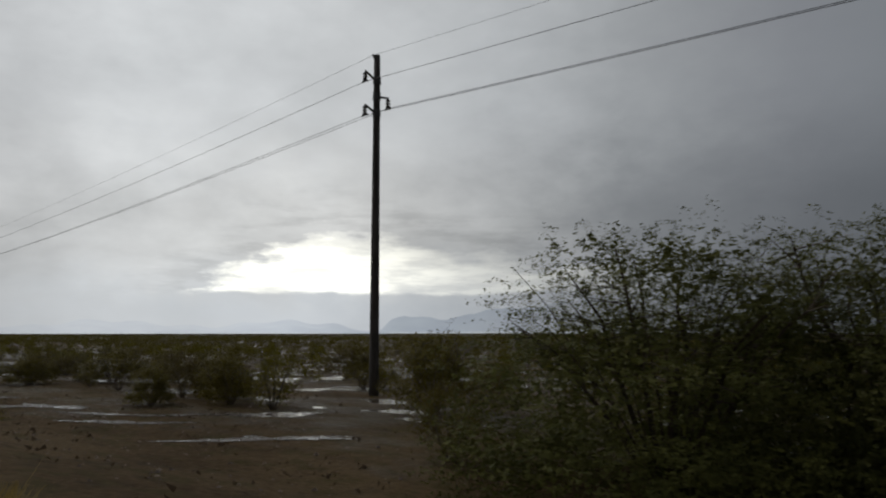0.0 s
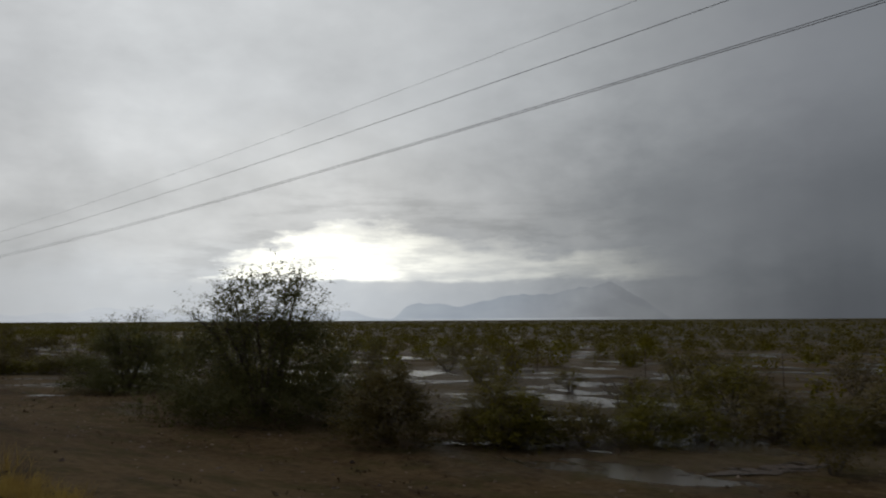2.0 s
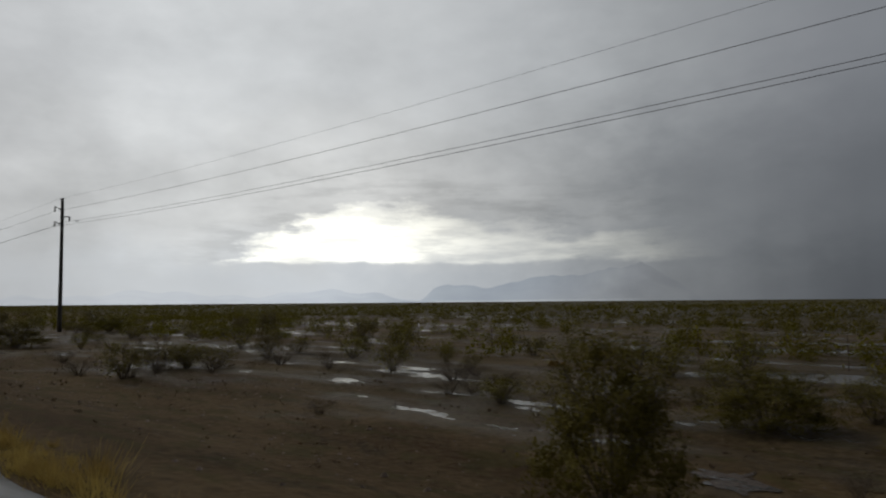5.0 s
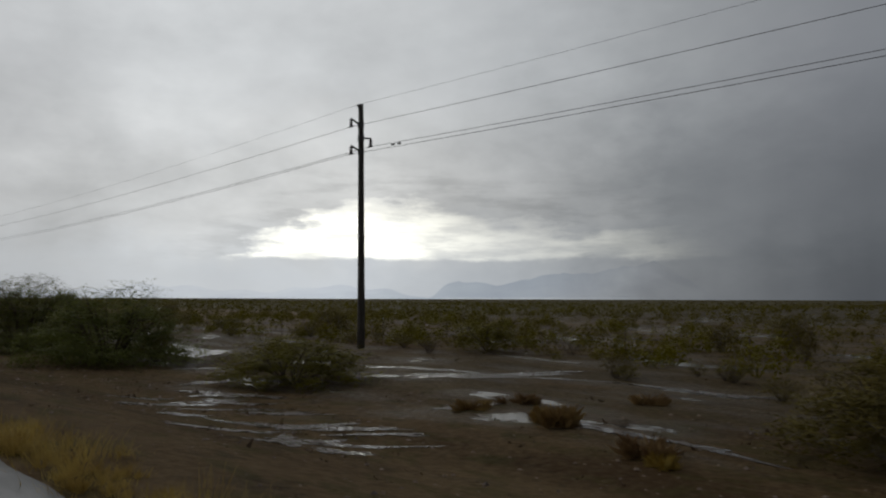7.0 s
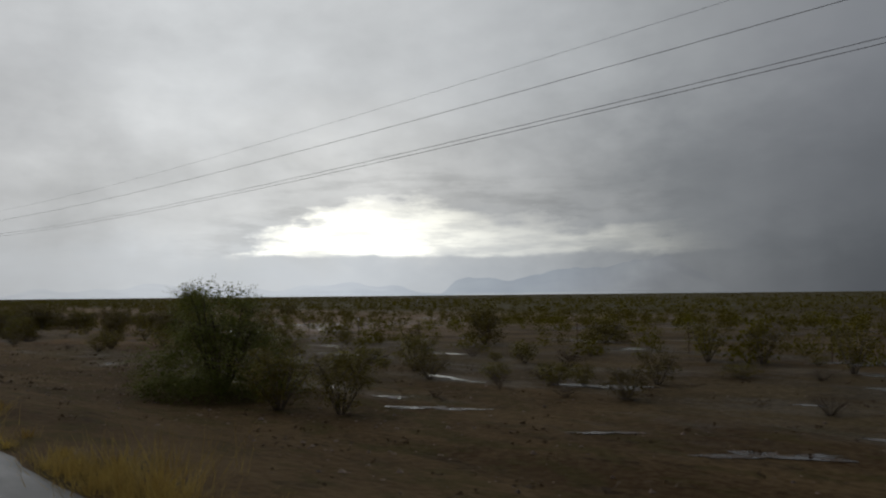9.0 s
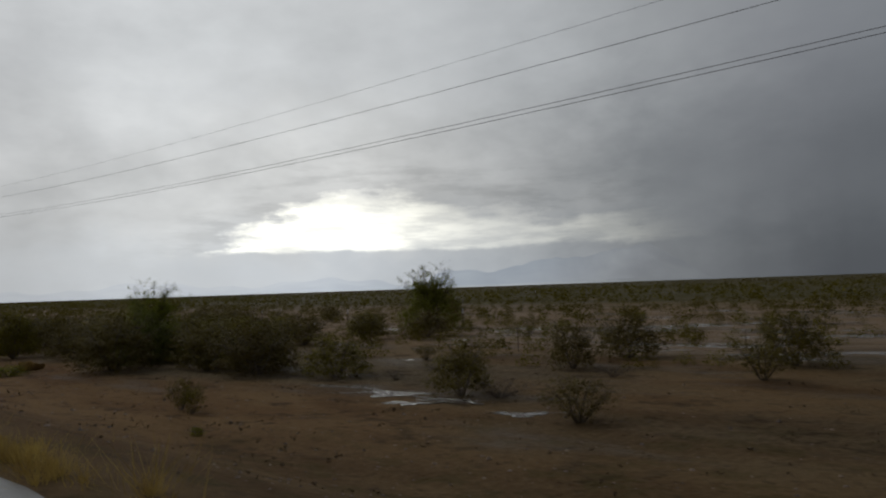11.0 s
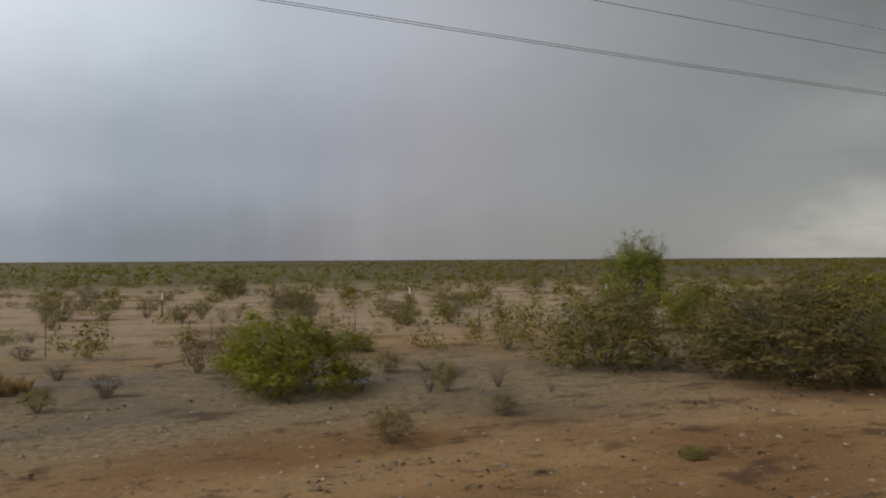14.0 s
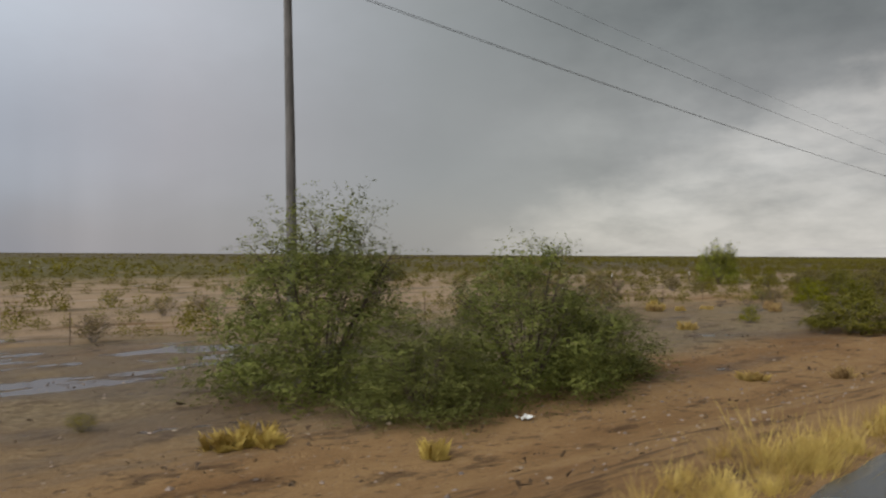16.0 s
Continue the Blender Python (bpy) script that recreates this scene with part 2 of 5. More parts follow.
    c = blend(tree, soaked, c, blend(tree, span(tree, calc(tree, "ADD", calc(tree, "MULTIPLY", fine, 0.6), calc(tree, "MULTIPLY", patch, 0.4)), 0.36, 0.62), (.018, .013, .006), (.106, .082, .045)))
    weeds = calc(tree, "MULTIPLY", calc(tree, "MULTIPLY", soaked, 0.75), calc(tree, "MULTIPLY", span(tree, grain(tree, scaled(tree, p, 0.6, 1.0, 1.0), 1.5, 5.0, 0.65), 0.50, 0.60), span(tree, py, 16.0, 11.0)))
    c = blend(tree, weeds, c, blend(tree, fine, (.030, .028, .008), (.085, .074, .022)))
    flats = calc(tree, "MULTIPLY", calc(tree, "MULTIPLY", span(tree, py, 24.0, 31.0), span(tree, py, 110.0, 60.0)), span(tree, px, -205.0, -232.0, 0.0, 0.7))
    c = blend(tree, calc(tree, "MULTIPLY", flats, span(tree, patch, 0.36, 0.52)), c, (.245, .178, .120))
    tree.links.new(c, bsdf.inputs["Base Color"])
    tree.links.new(calc(tree, "ADD", 0.08, calc(tree, "MULTIPLY", water, 0.42)), bsdf.inputs["Specular IOR Level"])
    rough = calc(tree, "SUBTRACT", 0.85, calc(tree, "MULTIPLY", damp, 0.35))
    rough = calc(tree, "ADD", calc(tree, "MULTIPLY", rough, calc(tree, "SUBTRACT", 1.0, water)), calc(tree, "MULTIPLY", water, 0.20))
    tree.links.new(rough, bsdf.inputs["Roughness"])
    bsdf.inputs["IOR"].default_value = 1.33
    h = calc(tree, "ADD", calc(tree, "MULTIPLY", fine, 0.6), calc(tree, "MULTIPLY", grit, 0.4))
    h = calc(tree, "ADD", h, calc(tree, "MULTIPLY", patch, 1.2))
    h = calc(tree, "MULTIPLY", h, calc(tree, "SUBTRACT", 1.0, water))
    relief(tree, bsdf, h, 0.9, 0.07)
    return m


def asphalt_material():
    m, tree, bsdf = material("wet_asphalt", 0.4)
    p = node(tree, "ShaderNodeNewGeometry").outputs["Position"]
    g = grain(tree, p, 60.0, 3.0)
    wet = grain(tree, scaled(tree, p, 0.3, 1.0, 1.0), 0.9, 4.0)
    tree.links.new(blend(tree, g, (.035, .037, .038), (.075, .076, .076)), bsdf.inputs["Base Color"])
    tree.links.new(span(tree, wet, 0.35, 0.65, 0.25, 0.6), bsdf.inputs["Roughness"])
    relief(tree, bsdf, g, 0.4, 0.006)
    return m


def leaf_material(name, dark, light, rough=0.6):
    """Leaves of many shades, from leaf to leaf and from plant to plant, that let some light through."""
    m, tree, bsdf = material(name, rough)
    bsdf.inputs["Specular IOR Level"].default_value = 0.12
    one = node(tree, "ShaderNodeNewGeometry").outputs["Random Per Island"]
    plant = node(tree, "ShaderNodeObjectInfo").outputs["Random"]
    p = node(tree, "ShaderNodeNewGeometry").outputs["Position"]
    c = blend(tree, span(tree, grain(tree, p, 2.2, 3.0), 0.3, 0.7), dark, light)
    c = blend(tree, calc(tree, "MULTIPLY", one, 0.35), c, light)
    hsv = node(tree, "ShaderNodeHueSaturation", {"Hue": calc(tree, "ADD", 0.485, calc(tree, "MULTIPLY", plant, 0.03)),
               "Saturation": calc(tree, "ADD", 0.90, calc(tree, "MULTIPLY", plant, 0.20)), "Value": calc(tree, "ADD", 0.84, calc(tree, "MULTIPLY", plant, 0.34)), "Color": c}).outputs[0]
    tree.links.new(hsv, bsdf.inputs["Base Color"])
    through_leaf = node(tree, "ShaderNodeBsdfTranslucent", {"Color": hsv})
    mixed = node(tree, "ShaderNodeMixShader", {0: 0.35, 1: bsdf.outputs[0], 2: through_leaf.outputs[0]})
    tree.links.new(mixed.outputs[0], tree.nodes["Material Output"].inputs[0])
    return m


def bark_material(name, a, b, scale=9.0):
    m, tree, bsdf = material(name, 0.9)
    p = node(tree, "ShaderNodeTexCoord").outputs["Object"]
    g = grain(tree, scaled(tree, p, 1.0, 1.0, 0.15), scale, 5.0, 0.65)
    tree.links.new(blend(tree, span(tree, g, 0.3, 0.7), a, b), bsdf.inputs["Base Color"])
    relief(tree, bsdf, g, 0.5, 0.01)
    return m


def metal_material(name, c, rough, metal=0.8):
    m, tree, bsdf = material(name, rough, metal)
    p = node(tree, "ShaderNodeTexCoord").outputs["Object"]
    tree.links.new(blend(tree, grain(tree, p, 14.0), tuple(v * 0.6 for v in c), c), bsdf.inputs["Base Color"])
    return m


def stone_material(name="desert_stone", lift=1.0):
    m, tree, bsdf = material(name, 0.75)
    one = node(tree, "ShaderNodeNewGeometry").outputs["Random Per Island"]
    stops = ((0, (.07, .05, .04)), (.5, (.2, .15, .12)), (.93, (.19, .14, .095)), (1, (.25, .20, .145)))
    tree.links.new(ramp(tree, one, [(p, tuple(v * lift for v in c)) for p, c in stops]), bsdf.inputs["Base Color"])
    return m


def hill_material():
    """Far hills in rain haze, painted as a glow in mostly the sky's colour."""
    m, tree, bsdf = material("painted_haze_hills", 1.0)
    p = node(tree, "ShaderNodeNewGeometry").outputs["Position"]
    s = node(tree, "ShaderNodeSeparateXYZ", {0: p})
    painted_veil = span(tree, s.outputs[0], -2550.0, -1850.0)
    d = node(tree, "ShaderNodeCombineXYZ", {0: calc(tree, "ADD", s.outputs[0], 160.0), 1: s.outputs[1], 2: node(tree, "ShaderNodeMapRange", {"Value": painted_veil, "To Min": 60.0, "To Max": s.outputs[2]}).outputs[0]}).outputs[0]
    haze_glow = node(tree, "ShaderNodeGroup", {0: d}, node_tree=SKY).outputs[0]
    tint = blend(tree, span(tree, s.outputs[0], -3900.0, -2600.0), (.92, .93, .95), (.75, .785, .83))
    # towards one end the painted haze fades the ridge into the sky
    tint = blend(tree, painted_veil, tint, (1.0, 1.0, 1.0))
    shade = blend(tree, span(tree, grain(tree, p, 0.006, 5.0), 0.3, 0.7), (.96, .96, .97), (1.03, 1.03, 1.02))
    # no haze stands before the hills: this emission in sky colour imitates it
    em = node(tree, "ShaderNodeEmission", {"Color": blend(tree, 1.0, blend(tree, 1.0, haze_glow, tint, "MULTIPLY"), shade, "MULTIPLY"), "Strength": 1.0})
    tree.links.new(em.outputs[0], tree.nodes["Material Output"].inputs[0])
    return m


SOIL, ASPHALT, STONE = ground_material(), asphalt_material(), stone_material()
PEBBLE = stone_material("washed_pebble", 0.95)
PALE_STONE = bark_material("pale_limestone", (.12, .095, .065), (.21, .175, .13), 12.0)
CREOSOTE_LEAF = leaf_material("creosote_leaf", (.078, .065, .012), (.178, .146, .029))
FAR_LEAF = leaf_material("far_scrub_leaf", (.074, .062, .010), (.160, .129, .021))
MESQUITE_LEAF = leaf_material("mesquite_leaf", (.060, .070, .017), (.168, .172, .048))
PALOVERDE_LEAF = leaf_material("paloverde_leaf", (.086, .096, .010), (.215, .222, .032))
GREEN_LEAF = leaf_material("fresh_shrub_leaf", (.078, .084, .003), (.215, .206, .008))
TAN_LEAF = leaf_material("half_dry_leaf", (.095, .068, .026), (.200, .150, .066))
DRY_LEAF = leaf_material("dry_twig", (.050, .034, .022), (.120, .085, .052))
STRAW = leaf_material("straw_grass", (.200, .118, .040), (.49, .36, .13))
CREOSOTE_STEM = bark_material("creosote_stem", (.06, .05, .04), (.17, .14, .11))
MESQUITE_BARK = bark_material("mesquite_bark", (.04, .03, .022), (.12, .09, .065))
POLE_WOOD = bark_material("weathered_pole_wood", (.046, .042, .039), (.115, .106, .098), 6.0)
CABLE = metal_material("dark_cable", (.06, .06, .065), 0.5, 0.3)
IRON = metal_material("dull_galvanised_steel", (.13, .13, .13), 0.55)
GLAZE = metal_material("brown_glazed_porcelain", (.05, .035, .03), 0.2, 0.0)
RUST = metal_material("rusty_fence_steel", (.12, .075, .05), 0.7, 0.4)
TARP = bark_material("faded_blue_sheeting", (.040, .058, .090), (.070, .096, .138), 7.0)
WHITE_PAINT = metal_material("white_post_paint", (.75, .75, .72), 0.5, 0.0)


# ---- mesh helpers ----
def mesh_of(name, verts, faces, mat, smooth=False, normals=None):
    me = bpy.data.meshes.new(name)
    me.from_pydata([tuple(v) for v in verts], [], [tuple(f) for f in faces])
    me.materials.append(mat)
    if smooth:
        me.polygons.foreach_set("use_smooth", [True] * len(me.polygons))
    me.update()
    if normals is not None:
        me.polygons.foreach_set("use_smooth", [True] * len(me.polygons))
        me.normals_split_custom_set_from_vertices(normals)
    return me


def part(name, me, parent, label=""):
    ob = new(name, me)
    ob.parent = parent
    return tagged(ob, label)


def tube(path, radii, sides=6):
    """Verts and faces of a round bar along a path of points."""
    path = [Vector(p) for p in path]
    verts, faces = [], []
    for i, p in enumerate(path):
        d = (path[min(i + 1, len(path) - 1)] - path[max(i - 1, 0)]).normalized()
        a = d.orthogonal().normalized()
        b = d.cross(a)
        for k in range(sides):
            w = math.tau * k / sides
            verts.append(p + (a * math.cos(w) + b * math.sin(w)) * radii[i])
    for i in range(len(path) - 1):
        for k in range(sides):
            n = (k + 1) % sides
            faces.append((i * sides + k, i * sides + n, (i + 1) * sides + n, (i + 1) * sides + k))
    faces.append(tuple(range(sides))[::-1])
    faces.append(tuple((len(path) - 1) * sides + k for k in range(sides)))
    return verts, faces


def join(pieces):
    verts, faces = [], []
    for v, f in pieces:
        n = len(verts)
        verts += list(v)
        faces += [tuple(i + n for i in q) for q in f]
    return verts, faces


def smoothstep(a, b, v):
    q = np.clip((np.asarray(v, float) - a) / (b - a), 0, 1)
    return q * q * (3 - 2 * q)


# ---- the lie of the land ----
ROAD_Z, ROAD_EDGE = 0.9, 1.95


def plain(x):
    return 0.1 - 0.7 * smoothstep(0, 1, (-190 - np.asarray(x, float)) / 60)


def bumps(x, y):
    x, y = np.asarray(x, float), np.asarray(y, float)
    return (np.sin(x * 0.9 + 2 * np.sin(y * 0.5)) * np.sin(y * 1.1 + x * 0.13) * 0.035 + np.sin(x * 0.23 + y * 0.31) * 0.05) * smoothstep(3, 9, y)


def land(x, y):
    """Height of the soil."""
    x, y = np.asarray(x, float), np.asarray(y, float)
    base = plain(x)
    side = np.where(y > -4, y, -8 - y)
    h = ROAD_Z - 0.03 + (base - ROAD_Z + 0.03) * smoothstep(1.9, 7.5, side)
    h = np.where((y > -10) & (y < 1.9), ROAD_Z - 0.08, h)
    return h + bumps(x, y)


def ground_sheet():
    xs = np.concatenate([np.linspace(-4990, -760, 16), np.linspace(-700, -430, 28), np.arange(-420, 90, 1.05), np.linspace(95, 600, 28), np.linspace(700, 4990, 16)])
    ys = np.concatenate([np.linspace(-4990, -60, 12), np.linspace(-40, -8, 9), np.array([-6.05, -5.9, 1.7, 1.9, 2.1]), np.arange(2.5, 30, 0.6), np.arange(31, 62, 1.6), np.linspace(66, 300, 30), np.geomspace(330, 4990, 18)])
    gx, gy = np.meshgrid(xs, ys)
    gz = land(gx, gy)
    fade = smoothstep(900, 400, np.hypot(gx + 160, gy))
    gz = gz * fade + (plain(gx)) * (1 - fade)
    nx, ny = len(xs), len(ys)
    verts = np.stack([gx, gy, gz], -1).reshape(-1, 3)
    a = (np.arange(ny - 1)[:, None] * nx + np.arange(nx - 1)[None]).reshape(-1)
    faces = np.stack([a, a + 1, a + nx + 1, a + nx], -1)
    ob = new("ground", mesh_of("ground", verts.tolist(), faces.tolist(), SOIL, True))
    tagged(ob, "rain-soaked tan and grey desert soil with puddles and gravel", "ground", kind="structure")


ground_sheet()


def road_slab():
    rng = random.Random(5)
    xs = np.arange(-900, 500, 0.5)
    verts, faces = [], []
    for x in xs:
        e = ROAD_EDGE + 0.05 * math.sin(x * 1.7) * math.sin(x * 0.6) + rng.uniform(-0.03, 0.03)
        for y, z in ((-6.0, ROAD_Z - 0.12), (-6.0, ROAD_Z), (-2.0, ROAD_Z + 0.03), (e - 0.12, ROAD_Z), (e, ROAD_Z - 0.02), (e + 0.02, ROAD_Z - 0.12)):
            verts.append((x, y, z))
    for i in range(len(xs) - 1):
        for k in range(5):
            faces.append((i * 6 + k, (i + 1) * 6 + k, (i + 1) * 6 + k + 1, i * 6 + k + 1))
    ob = new("road", mesh_of("road", verts, faces, ASPHALT))
    tagged(ob, "wet grey asphalt highway with a crumbling edge", "road", kind="structure")


road_slab()


def hill_range(label, a0, a1, profile, dist, seed):
    """A range of hills between two bearings, its skyline given by a function of the bearing, in degrees of height."""
    steps, depth = 220, 7
    off = Vector((seed * 3.1, seed * 1.7, 0))
    verts, faces = [], []
    for i in range(steps + 1):
        a = a0 + (a1 - a0) * i / steps
        for k in range(depth):
            q = k / (depth - 1)
            r = dist * (0.86 + 0.2 * q)
            crest = math.sin(math.pi * min(1, q * 0.9 + 0.05)) ** 1.3
            x, y = -160 - r * math.sin(radians(a)), r * math.cos(radians(a))
            rough = 1 + 0.22 * noise.fractal(Vector((x, y, 0)) * 0.004 + off, 1.0, 2.0, 5)
            edge = min(1, (i / steps) * 9, (1 - i / steps) * 9)
            verts.append((x, y, -2 + dist * math.tan(radians(profile(a))) * crest * rough * edge))
    for i in range(steps):
        for k in range(depth - 1):
            faces.append((i * depth + k, (i + 1) * depth + k, (i + 1) * depth + k + 1, i * depth + k + 1))
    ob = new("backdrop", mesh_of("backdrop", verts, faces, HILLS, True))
    tagged(ob, label, "hills", kind="structure")


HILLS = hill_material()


def long_ridge(a):
    knob = 0.55 * math.exp(-((a - 44.6) / 0.7) ** 2)
    return (knob + 1.2 + 1.6 * float(smoothstep(43, 27, a)) + 0.16 * math.sin(a * 0.9) + 0.07 * math.sin(a * 2.3)) * float(smoothstep(22.5, 28.5, a))


hill_range("blue-grey rocky mountain ridge with painted rain haze", 46.0, 22.0, long_ridge, 4200, 1)
hill_range("faint pale low hills in painted haze on the horizon", 78.0, 45.0, lambda a: 0.75 + 0.2 * math.sin(a * 0.5) + 0.1 * math.sin(a * 1.7), 4500, 2)
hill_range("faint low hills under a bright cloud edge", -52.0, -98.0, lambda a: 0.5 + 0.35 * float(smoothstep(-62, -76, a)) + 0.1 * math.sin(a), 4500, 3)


# ---- power line ----
def insulator(name, parent, x, y, z):
    """A suspension string of three sheds with a clamp, hanging from (x, y, z)."""
    pieces = [tube([(x, y, z), (x, y, z - 0.38)], [0.025, 0.025], 6)]
    for k in range(3):
        c = z - 0.08 - 0.115 * k
        pieces.append(tube([(x, y, c + 0.055), (x, y, c + 0.02), (x, y, c - 0.02), (x, y, c - 0.03)], [0.035, 0.075, 0.11, 0.04], 10))
    ob = part(name, mesh_of(name, *join(pieces), GLAZE), parent, "brown porcelain suspension insulator")
    v, f = tube([(x - 0.16, y, z - 0.40), (x, y, z - 0.36), (x + 0.16, y, z - 0.40)], [0.03, 0.055, 0.03], 6)
    part("clamp", mesh_of("clamp", v, f, IRON), ob)
    return ob


def utility_pole(x, y, top, lean, drops=(1.0, 1.64, 2.3)):
    """top: height of the pole's tip above the eye's datum. Returns the four places where the cables hang."""
    z0 = float(land(x, y))
    root = new("utility_pole")
    root.location = (x, y, z0)
    h = top - z0
    n = 9
    v, f = tube([(lean * (i / (n - 1)) ** 1.2, 0, -0.3 + (h + 0.3) * i / (n - 1)) for i in range(n)], [0.185 - 0.065 * i / (n - 1) for i in range(n)], 14)
    part("shaft", mesh_of("shaft", v, f, POLE_WOOD, True), root)
    hang = []
    for side, drop, rise in zip((-1, 1, -1), drops, (0.21, 0.07, 0.19)):
        z = h - drop
        out = 0.6
        lx = lean * (z / h)
        v, f = join([tube([(lx, side * 0.1, z), (lx, side * out, z + rise)], [0.05, 0.04], 8),
                     tube([(lx, side * out, z + rise + 0.03), (lx, side * out, z + rise - 0.1)], [0.03, 0.03], 6)])
        arm = part("arm", mesh_of("arm", v, f, IRON), root, "grey steel davit arm")
        insulator("insulator", root, lx, side * out, z + rise - 0.02)
        v, f = tube([(lx, 0, z - 0.16), (lx, 0, z + 0.12)], [0.155, 0.15], 14)
        part("band", mesh_of("band", v, f, IRON), arm)
        hang.append(Vector((x + lx, y + side * out, z0 + z + rise - 0.41)))
    v, f = tube([(lean, -0.08, h - 0.25), (lean, -0.2, h - 0.1), (lean, -0.2, h - 0.02)], [0.03, 0.03, 0.04], 6)
    part("peak_bracket", mesh_of("peak_bracket", v, f, IRON), root)
    hang.insert(0, Vector((x + lean, y - 0.2, z0 + h - 0.05)))
    v, f = tube([(0.17, -0.05, 0.2), (0.155 + lean * 0.4, -0.05, h * 0.45), (0.13 + lean * 0.85, -0.05, h * 0.8)], [0.012, 0.012, 0.012], 5)
    part("ground_wire", mesh_of("ground_wire", v, f, IRON), root)
    tagged(root, "tall dark weathered wooden power pole with three short steel arms", "utility pole", "power line poles")
    return hang


poles = [utility_pole(130, 16.5, 11.8, 0.1), utility_pole(-19.8, 18.2, 13.1, 0.0), utility_pole(-166.75, 21.4, 11.76, -0.22),
         utility_pole(-320.45, 21.7, 14.94, -0.4, (1.04, 2.4, 3.02)), utility_pole(-470, 22.0, 12.4, 0.0), utility_pole(-620, 22.3, 12.0, 0.0)]


def power_cable(k, radius, label):
    path = []
    for a, b in zip(poles, poles[1:]):
        p, q = a[k], b[k]
        for i in range(24):
            s = i / 24
            path.append(p.lerp(q, s) - Vector((0, 0, 4 * 1.8 * s * (1 - s))))
    path.append(poles[-1][k])
    v, f = tube(path, [radius] * len(path), 5)
    ob = new("power_cable", mesh_of("power_cable", v, f, CABLE, True))
    tagged(ob, label, "cable", "power line cables")
    return ob


power_cable(0, 0.006, "thin dark earth wire strung between the pole tops")
for k in (1, 2, 3):
    cable = power_cable(k, 0.0105, "dark sagging power cable hanging from the pole insulators")
    if k == 2:
        at = poles[2][k]
        for d in (1.55, 2.0):
            v, f = tube([(at.x + d, at.y, at.z - 0.06 - 0.04 * d), (at.x + d + 0.2, at.y, at.z - 0.07 - 0.04 * d)], [0.045, 0.045], 8)
            part("vibration_damper", mesh_of("vibration_damper", v, f, IRON), cable)


# ---- plants ----
def unit(v):
    return v / np.maximum(np.linalg.norm(v, axis=-1, keepdims=True), 1e-6)


def leaf_sprays(centres, outward, sizes, rng, loose=0.9):
    """Small pointed leaves, one at each centre, that mostly face out of the crown: verts, faces and soft shading normals."""
    n = len(centres)
    outward = unit(outward)
    face = unit(outward + rng.normal(size=(n, 3)) * loose * 0.6)
    a = unit(np.cross(face, rng.normal(size=(n, 3))))
    b = np.cross(face, a)
    s = np.asarray(sizes)[:, None]
    v = np.stack([centres - a * s, centres + a * s * 0.8 + b * s * 0.5, centres + a * s * 0.8 - b * s * 0.5], 1).reshape(-1, 3)
    f = np.arange(3 * n).reshape(n, 3)
    swap = np.einsum("ij,ij->i", np.cross(v[f[:, 1]] - v[f[:, 0]], v[f[:, 2]] - v[f[:, 0]]), face) < 0
    f[swap] = f[swap][:, ::-1]
    soft = unit(outward + rng.normal(size=(n, 3)) * 0.28)
    return v, f, np.repeat(soft, 3, axis=0)


def gather(*sprays):
    """Several sprays of leaves as one."""
    n = np.cumsum([0] + [len(q[0]) for q in sprays])
    return (np.concatenate([q[0] for q in sprays]), np.concatenate([q[1] + k for q, k in zip(sprays, n)]), np.concatenate([q[2] for q in sprays]))


def from_middle(c, z=0.22):
    return c - np.array([0, 0, z])


def twig(a, b, r):
    """A thin three-sided spike."""
    a, b = Vector(a), Vector(b)
    d = (b - a).normalized()
    u = d.orthogonal().normalized() * r
    w = d.cross(u)
    return [a + u, a - u * 0.5 + w * 0.87, a - u * 0.5 - w * 0.87, b], [(0, 1, 3), (1, 2, 3), (2, 0, 3)]


